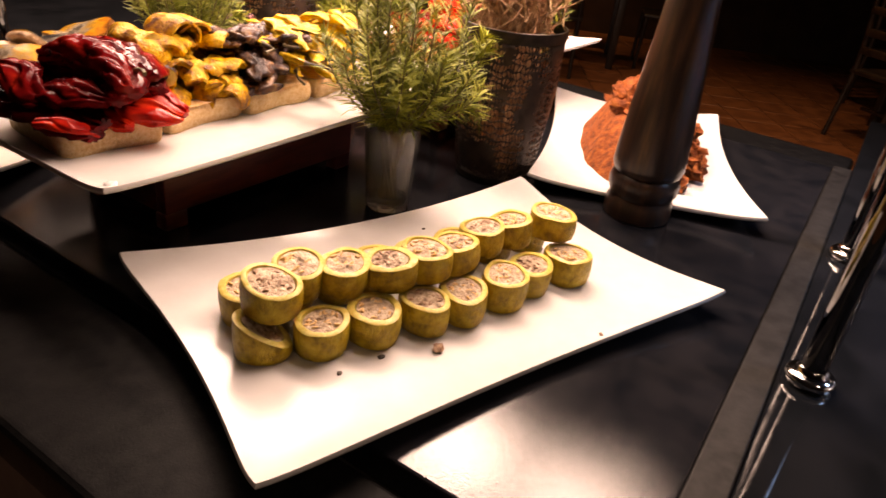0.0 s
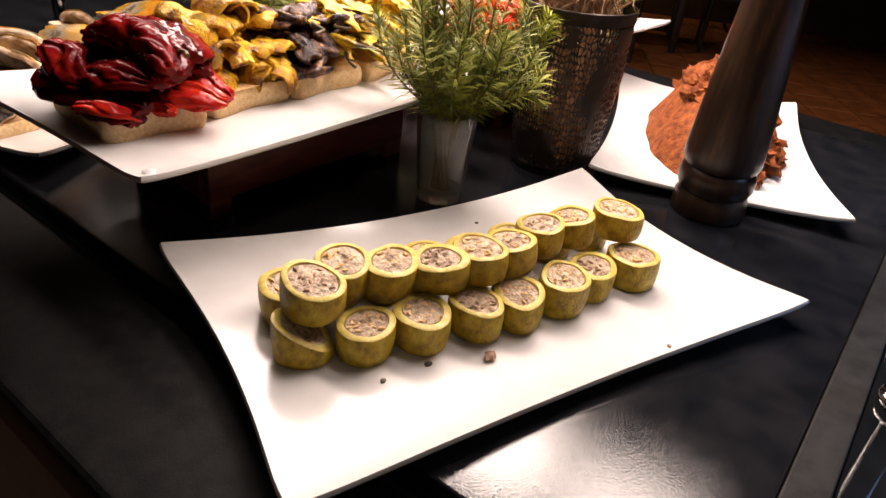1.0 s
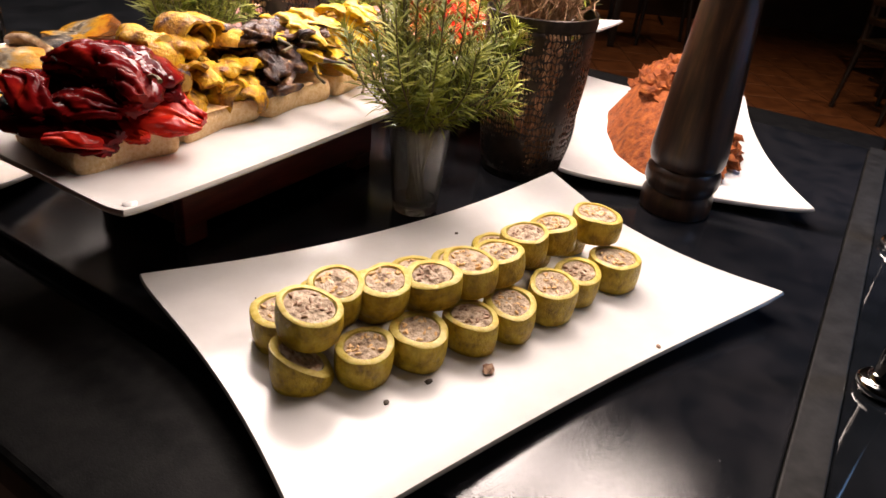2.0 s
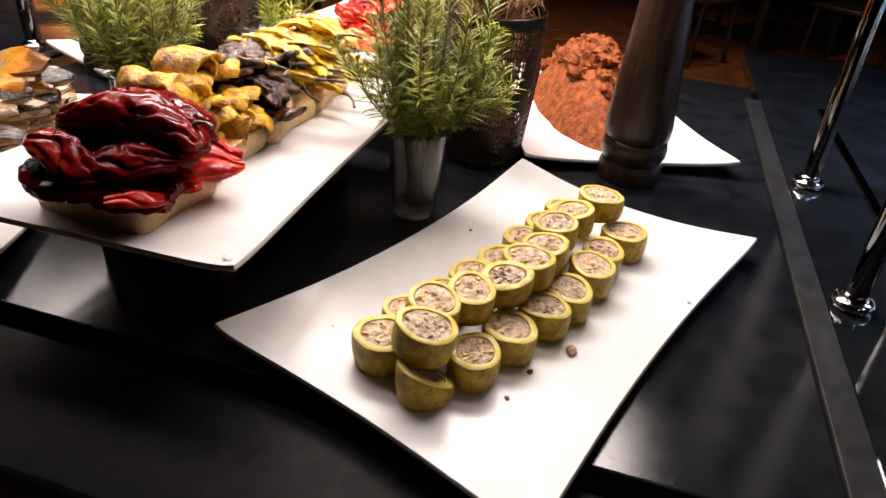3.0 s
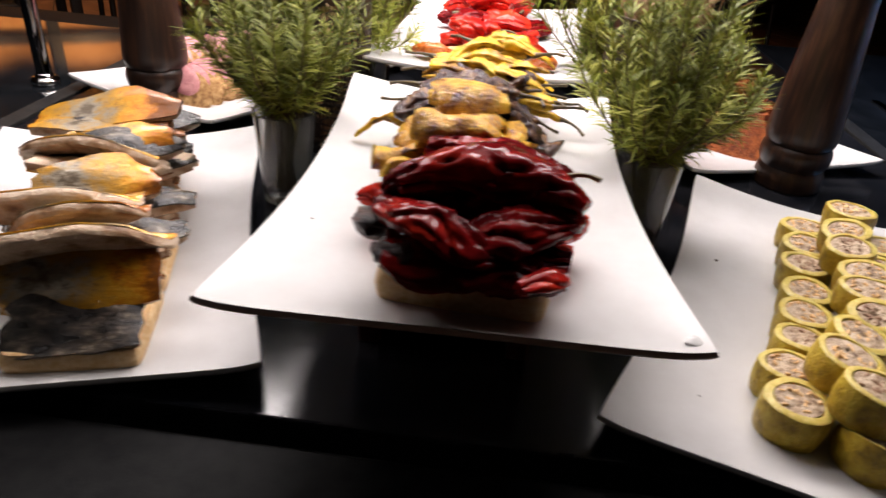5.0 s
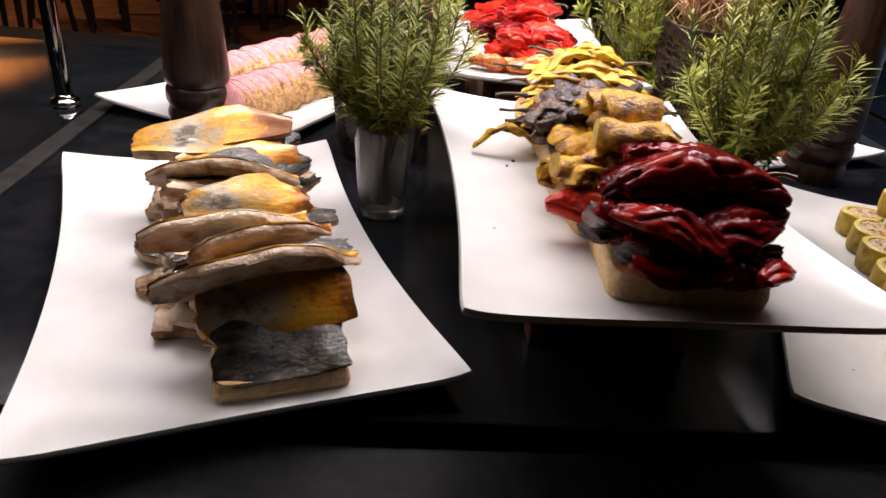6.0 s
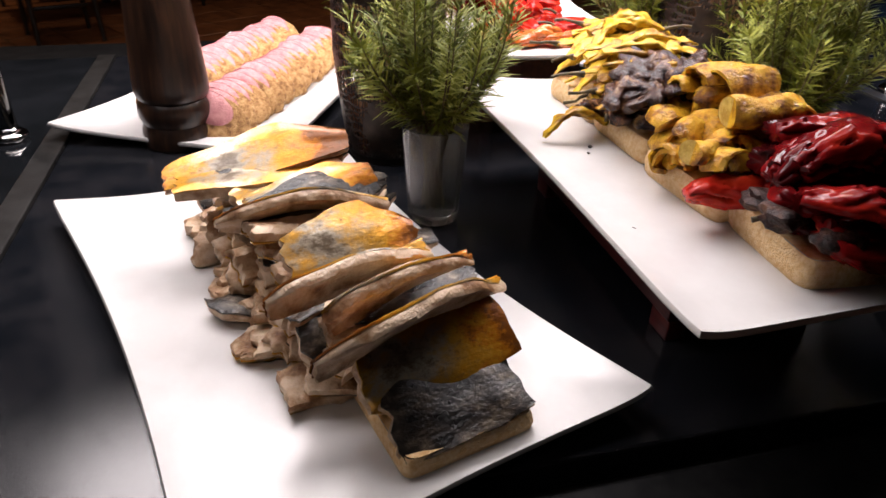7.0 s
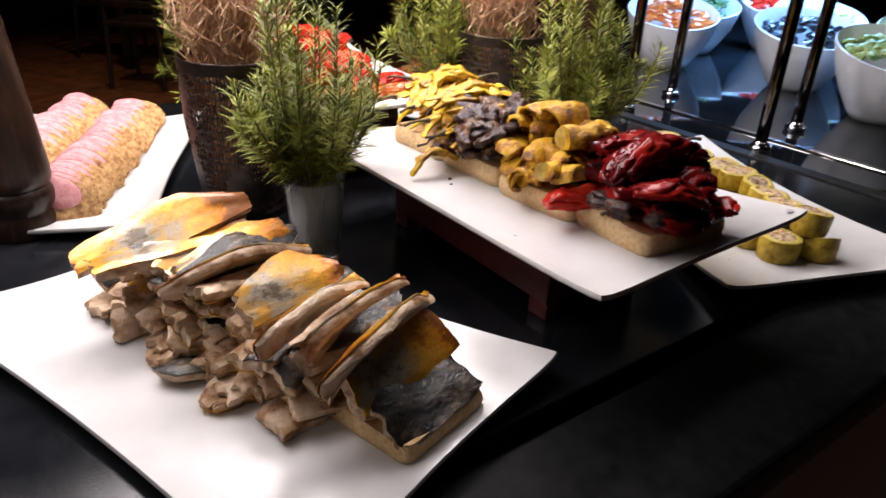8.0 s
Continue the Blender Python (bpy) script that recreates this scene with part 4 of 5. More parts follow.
# the pieces on top, from the far end to the guest: silver skin up, or leaves that turn their flesh to the guest
for k, (a, b, lean, wide, thick, dark, blunt) in enumerate((
    ((0.124, 0.072, 0.074), (0.066, -0.080, 0.104), 30, 0.052, 0.010, False, 0.45),
    ((0.104, 0.066, 0.076), (0.060, -0.070, 0.088), 12, 0.050, 0.014, False, 0.70),
    ((-0.030, -0.068, 0.086), (0.012, 0.060, 0.078), -52, 0.040, 0.011, False, 0.35),
    ((0.020, 0.030, 0.080), (0.010, -0.078, 0.092), 24, 0.050, 0.012, False, 0.72),
    ((-0.060, 0.030, 0.076), (-0.064, -0.074, 0.076), 32, 0.054, 0.010, False, 0.62),
    ((-0.102, -0.064, 0.080), (-0.119, 0.066, 0.080), -58, 0.034, 0.010, False, 0.35),
    ((-0.128, 0.030, 0.066), (-0.140, -0.076, 0.088), -50, 0.042, 0.011, False, 0.40),
    ((-0.152, -0.094, 0.068), (-0.176, 0.060, 0.070), -54, 0.044, 0.011, False, 0.35),
    ((-0.176, 0.030, 0.048), (-0.172, -0.084, 0.052), 44, 0.052, 0.013, False, 0.95),
    ((-0.204, 0.022, 0.026), (-0.207, -0.072, 0.027), 26, 0.048, 0.007, True, 0.95),
    ((-0.120, 0.012, 0.052), (-0.112, -0.098, 0.054), 10, 0.040, 0.012, True, 0.50),
    ((-0.060, 0.020, 0.052), (-0.052, -0.100, 0.056), 8, 0.040, 0.012, True, 0.50),
    ((0.000, 0.020, 0.062), (0.012, -0.098, 0.066), 8, 0.040, 0.012, True, 0.50))):
    fillet(between(a, b, lean), 850 + k, (Vector(b) - Vector(a)).length, wide, thick, 0.003 if lean > 0 else 0.009, dark, blunt)
# scraps that slid down beside the heap
for k, (x, y, yaw) in enumerate(((-0.052, 0.052, 54), (-0.006, 0.056, -12), (0.034, 0.048, 75), (-0.105, 0.036, 62))):
    fillet(on_fish(x, y, 0.012 if k == 1 else 0.004, yaw + 60, R.uniform(-10, 10) + (0 if k == 1 else 180)), 870 + k, R.uniform(0.046, 0.060), 0.036, 0.008, 0.002, k == 1)

# ---------------------------------------------------------------- pink topped toasts
DF = FRAME["toasts"]


def pink_slice(m, seed):
    t = thing("pink_toast", "round grainy toast slice with pink spread", "toast", m, "pink topped toasts")
    n = 18
    for name, mat, f, z0, z1 in (("slice", "grain", 1.0, 0.0, 0.0085), ("spread", "pink", 0.71, 0.0087, 0.0108)):
        bm, rings = bmesh.new(), []
        for q, z in ((0.94, z0), (1.0, z0 + 0.0015), (1.0, z1 - 0.0015), (0.90, z1), (0.5, z1 + (0.0006 if f == 1.0 else 0.0014))):
            rings.append([bm.verts.new(((0.015 if f < 1 else 0.0) + 0.041 * f * q * math.cos(6.2832 * i / n) * (1 + 0.08 * n3(i * 0.7, 0, 0, 1, seed)), (-0.008 if f < 1 else 0.0) + 0.029 * f * q * math.sin(6.2832 * i / n) * (1 + 0.08 * n3(0, i * 0.7, 0, 1, seed)), z + 0.001 * n3(i, z * 500, 0, 0.8, seed))) for i in range(n)])
        for a, b in zip(rings, rings[1:]):
            for i in range(n):
                bm.faces.new((a[i], a[(i + 1) % n], b[(i + 1) % n], b[i]))
        bm.faces.new(rings[-1])
        bm.faces.new(rings[0][::-1])
        part(name, bm, M[mat], t)


for row, (yy, zz, count) in enumerate(((0.030, 0.030, 23), (-0.045, 0.018, 24))):
    for k in range(count):
        x = -0.190 + 0.0172 * k
        pink_slice(DF @ pose(x, yy + R.uniform(-0.005, 0.005) - 0.0004 * k, 0.0112 + zz + R.uniform(-0.001, 0.002), 0, 0, 90) @ pose(0, 0, 0, 0, 0, 0) @ pose(0, 0, 0, -52 + R.uniform(-8, 8), -18 + R.uniform(-9, 9), R.uniform(-12, 12)), 2900 + 40 * row + k)

# ---------------------------------------------------------------- brick red spiced heap
EF = FRAME["spiced"]
bm = bmesh.new()
rings, n = [], 48
for k in range(13):
    f = 1 - k / 12.5
    ring = []
    for i in range(n):
        a = 6.2832 * i / n
        x, y = 0.214 * f * math.cos(a), 0.092 * f * math.sin(a)
        z = 0.112 * (1 - f ** 1.5) * (1 + 0.10 * math.cos(a)) + 0.004 * n3(x, y, 0, 60, 3) * min(1, k) + 0.0015 * n3(x, y, 0, 240, 3) * min(1, k)
        ring.append(bm.verts.new((x * (1 + 0.05 * n3(math.cos(a), math.sin(a), 0, 3, 1)), y * (1 + 0.06 * n3(math.cos(a), math.sin(a), 0, 4, 2)), max(z, 0.0) + (0 if k else 0.0))))
    rings.append(ring)
for a, b in zip(rings, rings[1:]):
    for i in range(n):
        bm.faces.new((a[i], a[(i + 1) % n], b[(i + 1) % n], b[i]))
bm.faces.new(rings[-1])
bm.faces.new(rings[0][::-1])
tagged(part("spiced_paste_mound", bm, M["spice"], None, "", EF @ pose(0.0, 0.004, 0.0115), sharp=70), "brick red spiced bulgur paste mound on platter", "food mound")
k = 0
for row in range(8):
    y = -0.088 + 0.0185 * row
    for col in range(13):
        x = -0.186 + 0.030 * col + (0.015 if row % 2 else 0)
        e = (x / 0.208) ** 2 + (y / 0.096) ** 2
        if e > 0.97 or (y > 0.045 and x < 0.05) or (y > 0.01 and x < -0.06) or (y > -0.02 and x < -0.12):
            continue
        z = 0.112 * (1 - e ** 0.75) * (1 + 0.10 * x / 0.21) + 0.008
        b = blob(0.0195, 1000 + k, (1.25, 0.62, 0.55), 0.85, 75, 3)
        for w in b.verts:
            w.co.z += 0.0035 * math.sin(w.co.x * 420 + k) * (1 if w.co.z > 0 else 0.3)
        tagged(part("spiced_paste_piece", b, M["spice"], None, "", EF @ pose(x, y, z + R.uniform(0, 0.005), R.uniform(-25, 25), R.uniform(-25, 25), 25 + R.uniform(-25, 25)), sharp=50), "finger pressed brick red spiced bulgur piece", "food piece", "pressed spiced pieces")
        k += 1

# ---------------------------------------------------------------- red peppers on the far platter
FF = FRAME["peppers"]
for k in range(26):
    lay = 0 if k < 12 else (1 if k < 21 else 2)
    x = -0.165 + 0.33 * R.random()
    y = (R.random() - 0.5) * (0.15, 0.10, 0.05)[lay]
    roasted_pepper(FF @ pose(x, y, 0.026 + (0.0, 0.022, 0.042)[lay], 0, R.uniform(-12, 12), R.uniform(0, 360)), 1100 + k, R.uniform(0.06, 0.085), R.uniform(0.019, 0.025), 0.6, "redfresh" if k % 3 else "redpep", k % 4 == 0)
for k in range(7):
    roasted_pepper(FF @ pose(-0.195 + 0.02 * R.random(), -0.085 + 0.024 * k, 0.022, 0, 0, 90 + R.uniform(-40, 40)), 1140 + k, 0.05, 0.014, 0.7, "carrot", False, "orange_pepper_piece", "glossy orange roasted pepper piece on platter", "orange pepper pieces")

# ---------------------------------------------------------------- rosemary in glasses


def tumbler(u, v):
    t = thing("drinking_glass", "clear tapered drinking glass holding rosemary on the counter", "glass", at(u, v, TOP), "rosemary glasses")
    part("glass_wall", lathe([(0.0245, 0.0), (0.0262, 0.0015), (0.0275, 0.010), (0.0345, 0.104), (0.0347, 0.1065), (0.0335, 0.1070), (0.0325, 0.105), (0.0262, 0.016), (0.0250, 0.0120)], 40, cap=False), M["glass"], t, sharp=50)
    part("glass_bottom", lathe([(0.0235, 0.0002), (0.0248, 0.0016), (0.0249, 0.0105), (0.0230, 0.0118)], 40), M["glass"], t, sharp=50)
    return t


def rosemary(m, seed, stems=58, height=0.24, spread=0.115):
    rr = random.Random(seed)
    t = thing("rosemary_bunch", "bushy bunch of fresh green rosemary standing in glass", "herb bunch", m, "rosemary bunches")
    for s in range(stems):
        a = rr.uniform(0, 6.2832)
        lean = spread * (0.12 + 0.9 * rr.random() ** 0.8)
        h = height * rr.uniform(0.35, 1.0) * (1 - 0.35 * (lean / spread) ** 2)
        foot = Vector((0.014 * rr.random() * math.cos(a + 2), 0.014 * rr.random() * math.sin(a + 2), 0.0))
        mouth = Vector((0.022 * math.cos(a) * rr.random(), 0.022 * math.sin(a) * rr.random(), 0.09))
        tip = Vector((lean * math.cos(a), lean * math.sin(a), 0.09 + h))
        droop = rr.random() < 0.25
        knots = []
        for i in range(15):
            f = i / 14
            if f < 0.28:
                p = foot.lerp(mouth, f / 0.28)
            else:
                g = (f - 0.28) / 0.72
                p = mouth.lerp(tip, g)
                p.x += lean * 0.35 * math.cos(a) * math.sin(math.pi * g) * 0.6
                p.y += lean * 0.35 * math.sin(a) * math.sin(math.pi * g) * 0.6
                if droop:
                    p.z -= 0.05 * g ** 3
            knots.append(p)
        st = part("sprig", loft(knots, [0.0014 - 0.0008 * i / 14 for i in range(15)], 5), M["twig"], t, "woody rosemary stem")
        bm = bmesh.new()
        count = int(115 * h / 0.2) + 24
        for q in range(count):
            f = 0.31 + 0.69 * (q + rr.random()) / count
            i = min(13, int(f * 14))
            p = knots[i].lerp(knots[i + 1], f * 14 - i)
            tan = (knots[i + 1] - knots[i]).normalized()
            side = tan.orthogonal().normalized()
            side.rotate(Matrix.Rotation(rr.uniform(0, 6.2832), 3, tan))
            d = (tan * rr.uniform(0.35, 1.0) + side).normalized()
            ln = rr.uniform(0.014, 0.029) * (1.0 if f < 0.93 else 0.6)
            w = d.cross(side + tan * 0.3)
            w = (w.normalized() if w.length > 1e-4 else d.orthogonal()) * rr.uniform(0.0009, 0.0014)
            up = w.cross(d).normalized() * 0.0006
            mid = p + d * ln * 0.5 + tan * 0.001
            end = p + d * ln + Vector((0, 0, -0.0015 + 0.003 * rr.random()))
            v = [bm.verts.new(c) for c in (p - w * 0.4, p + w * 0.4, mid + w, mid - w, mid + up, end)]
            for fc in ((0, 1, 4), (1, 2, 4), (3, 0, 4), (2, 5, 4), (5, 3, 4), (1, 0, 3), (1, 3, 2), (2, 3, 5)):
                bm.faces.new([v[c] for c in fc])
        part("leaves", bm, M["rosemary"], st, smooth=False)
    return t


for gu, gv, sd in ((0.114, 0.190, 1), (0.134, -0.210, 2)):
    tumbler(gu, gv)
    rosemary(at(gu, gv, TOP + 0.013), 1200 + sd, 58, 0.24, 0.105 if sd == 1 else 0.088)
for gu, gv, sd in ((0.400, 0.165, 3), (0.430, -0.175, 4)):
    tumbler(gu, gv)
    rosemary(at(gu, gv, TOP + 0.013), 1200 + sd, 44)

# ---------------------------------------------------------------- pierced lanterns with dried strands


def lantern(u, v, seed, turn=0):
    rr = random.Random(seed)
    t = thing("pierced_vase", "dark bronze metal vase pierced with organic cell pattern", "vase", at(u, v, TOP, turn), "pierced metal vases")
    n, rows, H = 92, 22, 0.212

    def rad(z):
        return 0.058 + 0.017 * min(1.0, (z / H) * 1.6) ** 0.8

    pt = {}
    for j in range(rows + 1):
        for i in range(n):
            ja = rr.uniform(-0.42, 0.42) if 0 < j < rows else 0
            jz = rr.uniform(-0.42, 0.42) if 0 < j < rows else 0
            z = 0.010 + (H - 0.025) * (j + jz) / rows
            a = 6.2832 * (i + ja + 0.5 * (j % 2)) / n
            pt[i, j] = (a, z)

    def put(bm, a, z):
        r = rad(z)
        return bm.verts.new((r * math.cos(a), r * 0.92 * math.sin(a), z))

    bm, vs = bmesh.new(), {}
    for key, (a, z) in pt.items():
        vs[key] = put(bm, a, z)
    for j in range(rows):
        for i in range(n):
            keys = [(i, j), ((i + 1) % n, j), ((i + 1) % n, j + 1), (i, j + 1)]
            a0 = pt[keys[0]][0]
            cs = []
            for q in keys:
                a, z = pt[q]
                while a - a0 > 3.2:
                    a -= 6.2832
                while a - a0 < -3.2:
                    a += 6.2832
                cs.append((a, z))
            ca, cz = sum(c[0] for c in cs) / 4, sum(c[1] for c in cs) / 4
            dense = n3(math.cos(ca) * 1.0, math.sin(ca) * 1.0, cz * 6, 3.2, seed) + 0.35 * n3(math.cos(ca), math.sin(ca), cz * 22, 6, seed)
            quad = [vs[q] for q in keys]
            open_f = max(0.0, min(0.86, 0.54 + 1.9 * dense))
            if open_f < 0.20:
                bm.faces.new(quad)
                continue
            inner = []
            for c, dd in zip(cs, cs[1:] + cs[:1]):
                inner.append(put(bm, ca + (c[0] - ca) * open_f * 0.80, cz + (c[1] - cz) * open_f * 0.80))
                inner.append(put(bm, ca + ((c[0] + dd[0]) / 2 - ca) * open_f * 1.05, cz + ((c[1] + dd[1]) / 2 - cz) * open_f * 1.05))
            for c in range(4):
                bm.faces.new((quad[c], inner[2 * c + 1], inner[2 * c]))
                bm.faces.new((quad[c], quad[(c + 1) % 4], inner[2 * c + 1]))
                bm.faces.new((quad[(c + 1) % 4], inner[(2 * c + 2) % 8], inner[2 * c + 1]))
    shell = part("pierced_shell", bm, [M["lantern"], M["copper"]], t, sharp=60)
    sol = shell.modifiers.new("thickness", "SOLIDIFY")
    sol.thickness, sol.offset, sol.material_offset = 0.0009, -1, 1
    prof = [(rad(H - 0.015) - 0.0012, H - 0.015), (rad(H) + 0.0008, H - 0.015), (rad(H) + 0.0012, H - 0.001), (rad(H), H), (rad(H) - 0.0018, H - 0.001), (rad(H) - 0.0020, H - 0.0145)]
    rim = lathe(prof, 60, cap=False)
    base = lathe([(0.054, 0.0), (0.0575, 0.001), (0.0590, 0.0105), (0.0575, 0.0108), (0.055, 0.003)], 60)
    for b in (rim, base):
        for w in b.verts:
            w.co.y *= 0.92
    part("rim_band", rim, M["lantern"], t)
    part("base_plate", base, M["lantern"], t)
    d = thing("dried_root_bundle", "fluffy bundle of tan dried root strands in vase", "dried plant", at(u, v, TOP + 0.012, turn), "dried root bundles")
    for c in range(15):
        bm = bmesh.new()
        ca, cq = 2.4 * c, 0.030 * math.sqrt(c / 15)
        for s in range(32):
            a, q = rr.uniform(0, 6.2832), 0.014 * math.sqrt(rr.random())
            x, y = cq * math.cos(ca) + q * math.cos(a), cq * math.sin(ca) + q * math.sin(a)
            top = rr.uniform(0.24, 0.34)
            flare = rr.uniform(1.0, 3.0)
            pts = []
            for i in range(16):
                f = i / 15
                w = 0.012 * f + 0.030 * f * f
                g = 1 + (flare - 1) * max(0, f - 0.55) * 2
                pts.append(Vector((x * g + w * n3(f * 15, s * 1.7, c * 2.3, 1, seed), y * g + w * n3(s * 1.7, f * 15, c * 2.3, 1, seed + 4), 0.002 + top * f)))
            loft(pts, [0.0010] * 15 + [0.0004], 4, wob=0.3, wob_scale=300, seed=s, bm=bm)
        part("strand_clump", bm, M["raffia"], d)["kind"] = "stuff"


lantern(0.325, 0.222, 21, 10)
lantern(0.328, -0.222, 22, -15)

# ---------------------------------------------------------------- pepper mills


def mill(u, v):
    t = thing("pepper_mill", "tall dark turned wooden pepper mill on the counter", "pepper mill", at(u, v, TOP), "pepper mills")
    part("mill_foot", lathe([(0.0405, 0.0), (0.0435, 0.002), (0.0445, 0.010), (0.0440, 0.022), (0.0420, 0.027), (0.0405, 0.030), (0.0425, 0.034), (0.0450, 0.040), (0.0455, 0.050), (0.0440, 0.057), (0.0405, 0.061)], 56), M["mill"], t)
    part("mill_body", lathe([(0.0400, 0.0605), (0.0440, 0.0655), (0.0458, 0.072), (0.0455, 0.085), (0.0430, 0.120), (0.0385, 0.180), (0.0335, 0.240), (0.0300, 0.290), (0.0285, 0.330), (0.0290, 0.345), (0.0270, 0.350)], 56), M["mill"], t)
    part("mill_head", lathe([(0.026, 0.3505), (0.030, 0.356), (0.034, 0.372), (0.036, 0.395), (0.033, 0.418), (0.024, 0.434), (0.010, 0.440)], 56), M["mill"], t)
    part("knob", lathe([(0.006, 0.4405), (0.010, 0.446), (0.011, 0.454), (0.007, 0.461), (0.002, 0.463)], 24), M["chrome"], t)


mill(0.345, 0.436)
mill(0.400, -0.490)

# ---------------------------------------------------------------- salad bowls on the next counter


def bowl(x, y, turn, fill, seed, scale=1.0):
    t = thing("salad_bowl", "large white bowl with slanted rim on black counter", "bowl", pose(x, y, TOP, 0, 0, turn), "white salad bowls")
    n = 48
    bm, rings = bmesh.new(), []
    for f, r in ((0.0, 0.070), (0.004, 0.076), (0.10, 0.092), (0.3, 0.118), (0.55, 0.146), (0.8, 0.163), (1.0, 0.172), (1.015, 0.168), (0.98, 0.164), (0.75, 0.154), (0.55, 0.138), (0.4, 0.115)):
        ring = []
        for i in range(n):
            a = 6.2832 * i / n
            hh = (0.205 + 0.045 * math.cos(a)) * f
            ring.append(bm.verts.new((r * scale * math.cos(a), r * scale * math.sin(a), hh * scale)))
        rings.append(ring)
    for a, b in zip(rings, rings[1:]):
        for i in range(n):
            bm.faces.new((a[i], a[(i + 1) % n], b[(i + 1) % n], b[i]))
    bm.faces.new(rings[0][::-1])
    bm.faces.new(rings[-1])
    part("bowl_shell", bm, M["bowl"], t)
    s = thing("salad", "heap of cut salad vegetables filling bowl", "salad", pose(x, y, TOP + 0.160 * scale, 0, 0, turn), "salads in bowls")
    rr = random.Random(seed)
    for k in range(46):
        a, q = rr.uniform(0, 6.28), 0.138 * math.sqrt(rr.random()) * scale
        part("salad_piece", blob(0.019, seed + k, (1.2, 0.8, 0.5), 0.5, 70, 2), M[fill], s, "", pose(q * math.cos(a), q * math.sin(a), 0.012 + 0.03 * (1 - q / 0.13) + 0.02 * q * math.cos(a) / 0.1, rr.uniform(-30, 30), rr.uniform(-30, 30), rr.uniform(0, 360)))


M["lettuce"] = surface("pale_salad", [(0.3, (0.22, 0.30, 0.05)), (0.7, (0.50, 0.55, 0.20))], 50, (0.3, 0.5), bump_s=0.5)
M["greens"] = surface("dark_salad_leaves", [(0.3, (0.03, 0.06, 0.02)), (0.7, (0.10, 0.16, 0.05))], 50, (0.3, 0.5), bump_s=0.5)
M["olive"] = surface("black_olives", [(0.3, (0.010, 0.010, 0.016)), (0.7, (0.03, 0.03, 0.04))], 50, (0.2, 0.3))
for k, (x, y, fill) in enumerate(((1.20, 0.905, "carrot"), (1.10, 0.565, "olive"), (0.855, 0.395, "lettuce"), (1.50, 0.86, "greens"), (1.40, 0.52, "lettuce"), (1.16, 0.28, "lettuce"), (1.70, 0.62, "redfresh"), (1.52, 0.20, "greens"))):
    bowl(x, y, 20, fill, 1500 + 50 * k, 0.74)

# ---------------------------------------------------------------- dining chairs in the dark


def chair(x, y, turn):
    t = thing("dining_chair", "black stained wooden chair standing in dim restaurant", "chair", pose(x, y, 0, 0, 0, turn), "dining chairs")
    part("seat", boxed(-0.22, 0.22, -0.21, 0.21, 0.44, 0.475, bevel=0.012), M["chairwood"], t)
    for sx in (-1, 1):
        part("leg", loft([Vector((sx * 0.20, -0.19, 0.0)), Vector((sx * 0.19, -0.18, 0.44))], [0.016, 0.020], 10), M["chairwood"], t)
        part("leg", loft([Vector((sx * 0.20, 0.24, 0.0)), Vector((sx * 0.19, 0.19, 0.44)), Vector((sx * 0.185, 0.205, 0.66)), Vector((sx * 0.18, 0.25, 0.92))], [0.016, 0.020, 0.019, 0.016], 10), M["chairwood"], t)
    for z in (0.60, 0.72, 0.86):
        part("back_rail", boxed(-0.18, 0.18, 0.205 + (z - 0.6) * 0.16, 0.222 + (z - 0.6) * 0.16, z - 0.025, z + 0.025, bevel=0.006), M["chairwood"], t)
    part("stretcher", boxed(-0.19, 0.19, -0.008, 0.008, 0.19, 0.215, bevel=0.004), M["chairwood"], t)


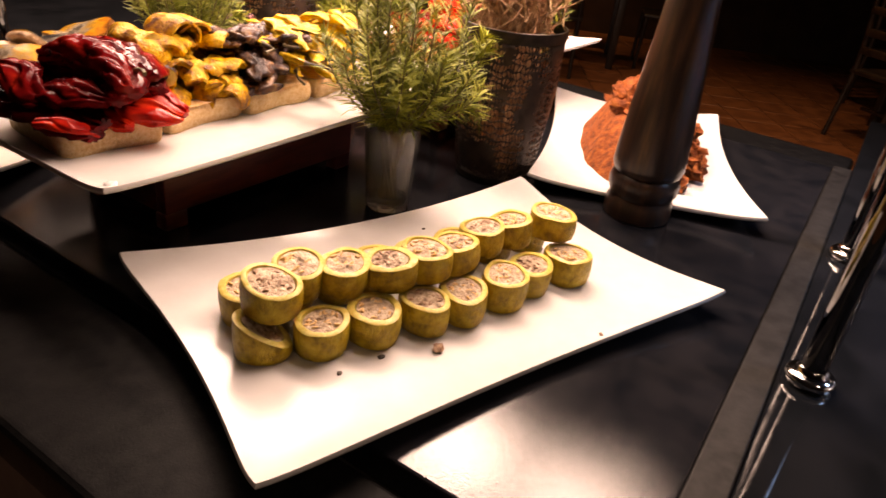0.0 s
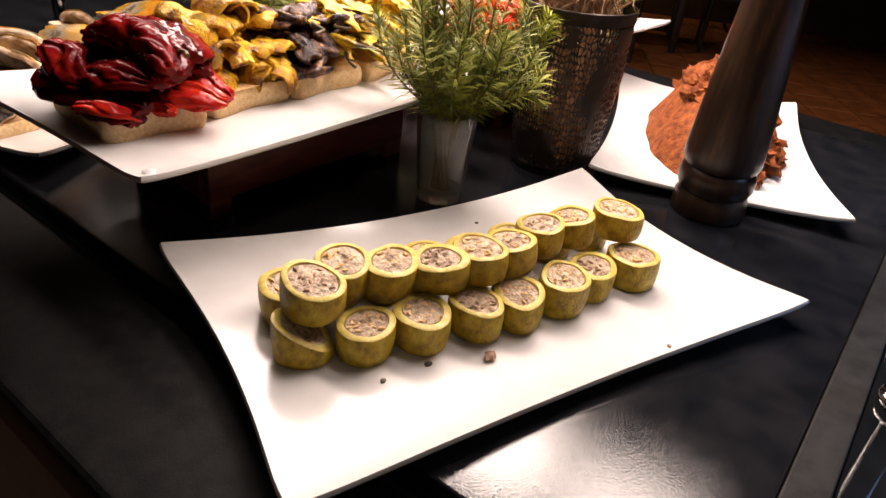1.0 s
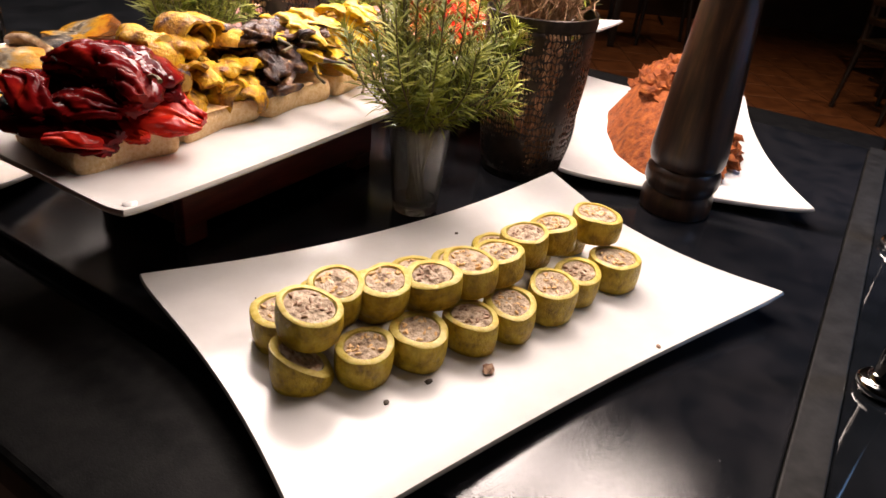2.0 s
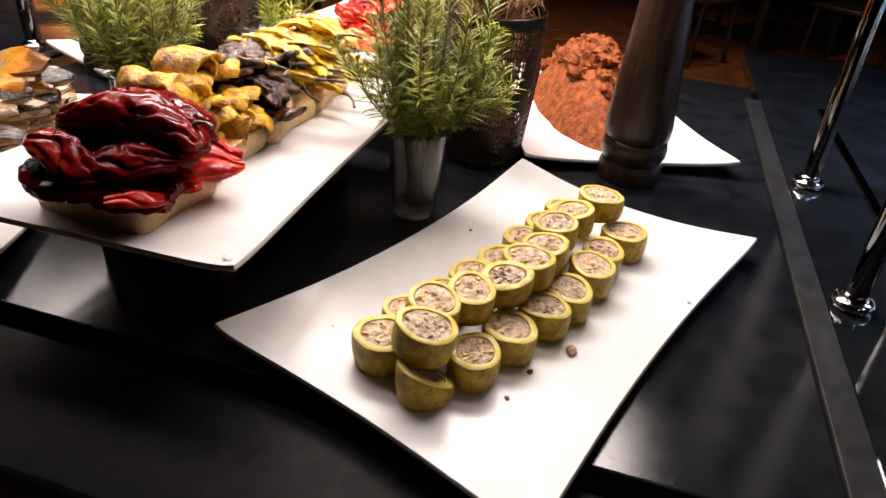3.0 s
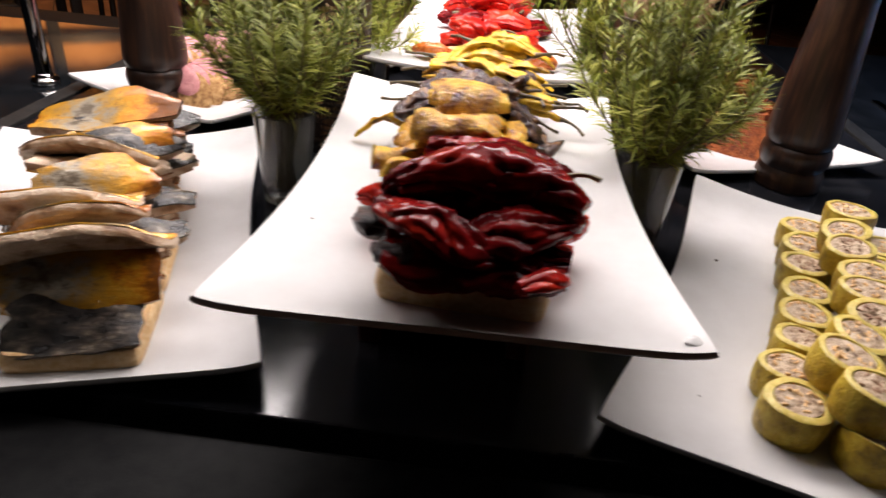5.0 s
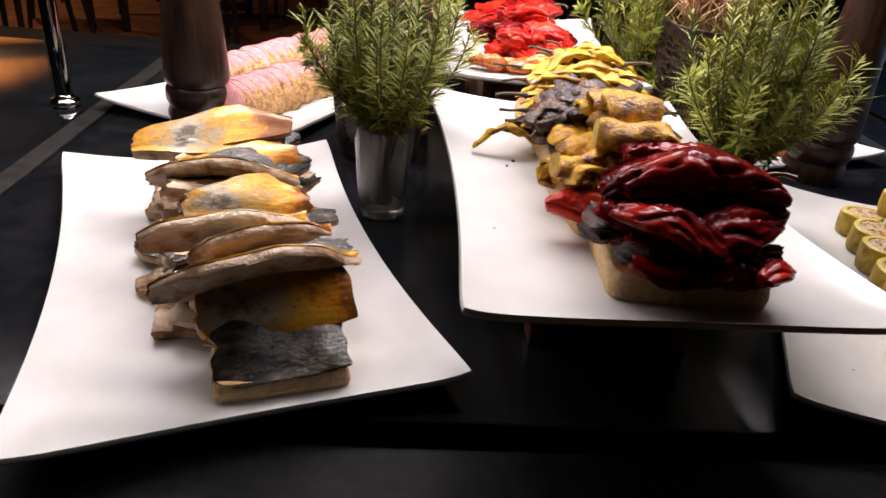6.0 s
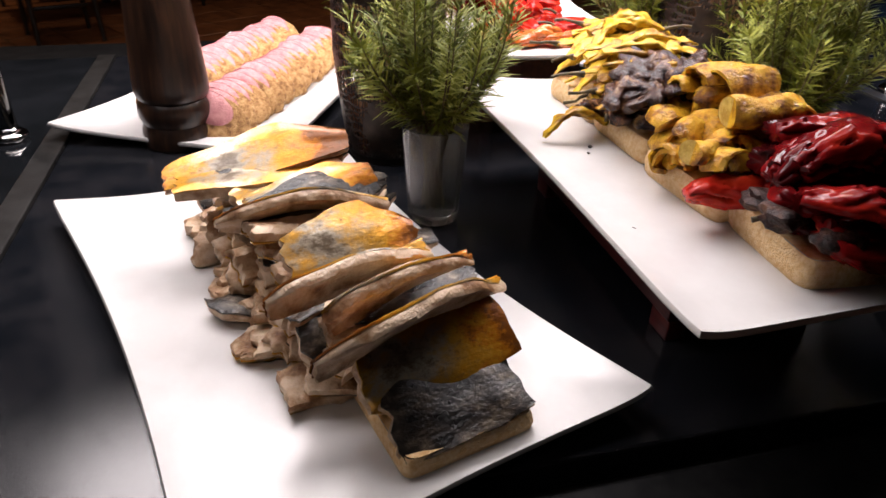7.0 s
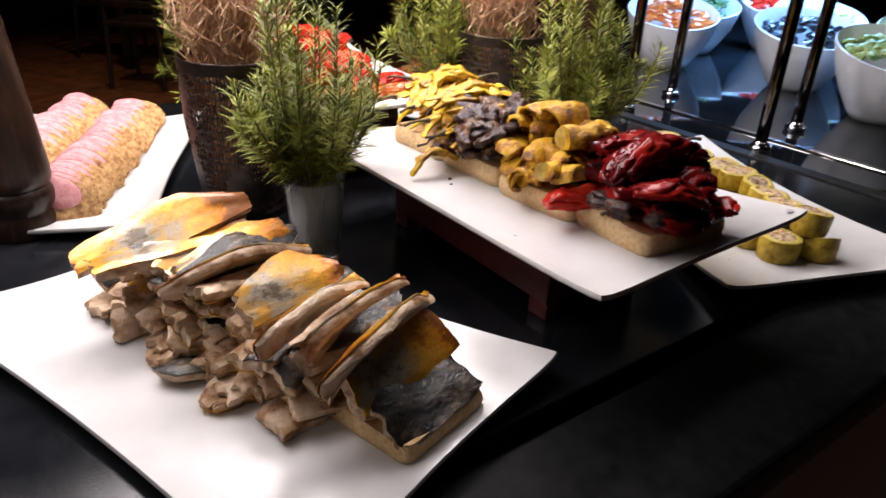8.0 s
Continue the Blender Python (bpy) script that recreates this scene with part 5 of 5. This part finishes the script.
def table(x, y, turn):
    t = thing("dining_table", "dark wooden dining table in dim restaurant", "table", pose(x, y, 0, 0, 0, turn), "dining tables")
    part("tabletop", boxed(-0.6, 0.6, -0.4, 0.4, 0.72, 0.75, bevel=0.006), M["chairwood"], t)
    for sx in (-1, 1):
        for sy in (-1, 1):
            part("leg", boxed(sx * 0.53 - 0.03, sx * 0.53 + 0.03, sy * 0.33 - 0.03, sy * 0.33 + 0.03, 0.0, 0.7195, bevel=0.004), M["chairwood"], t)


for tx, ty, tt in ((3.9, 5.2, 20), (-1.2, 5.4, 10), (0.9, 6.6, -8)):
    table(tx, ty, tt)
    for dx, dy, ct in ((0.0, -0.72, 180), (0.0, 0.72, 0), (0.95, 0.05, -90), (-0.95, -0.05, 90)):
        q = pose(tx, ty, 0, 0, 0, tt) @ Vector((dx, dy, 0))
        chair(q.x, q.y, tt + ct)

# ---------------------------------------------------------------- floor tiles
SIDE = 0.33
tile_mesh = finish(boxed(-SIDE / 2 + 0.004, SIDE / 2 - 0.004, -SIDE / 2 + 0.004, SIDE / 2 - 0.004, -0.008, 0.0, bevel=0.002, seg=1), "tile", M["tile"], False)
bed = bpy.data.objects["floor"]
for i in range(17):
    for j in range(17):
        part("tile", tile_mesh, None, bed, "", pose(-2.0 + SIDE * i, 1.9 + SIDE * j, 0))
# the rest of the floor, past the tiles that are picked out
tv, tf = [], []
for i in range(-12, 36):
    for j in range(-22, 26):
        if 0 <= i < 17 and 0 <= j < 17:
            continue
        x, y, q, k = -2.0 + SIDE * i, 1.9 + SIDE * j, SIDE / 2 - 0.004, len(tv)
        tv += [(x - q, y - q, -0.0055), (x + q, y - q, -0.0055), (x + q, y + q, -0.0055), (x - q, y + q, -0.0055)]
        q -= 0.002
        tv += [(x - q, y - q, 0), (x + q, y - q, 0), (x + q, y + q, 0), (x - q, y + q, 0)]
        tf += [(k + 4, k + 5, k + 6, k + 7)] + [(k + a, k + (a + 1) % 4, k + 4 + (a + 1) % 4, k + 4 + a) for a in range(4)]
rest = bpy.data.meshes.new("tile_rest")
rest.from_pydata(tv, [], tf)
rest.materials.append(M["tile"])
tagged(part("tile_rest", rest, None, bed), kind="stuff")
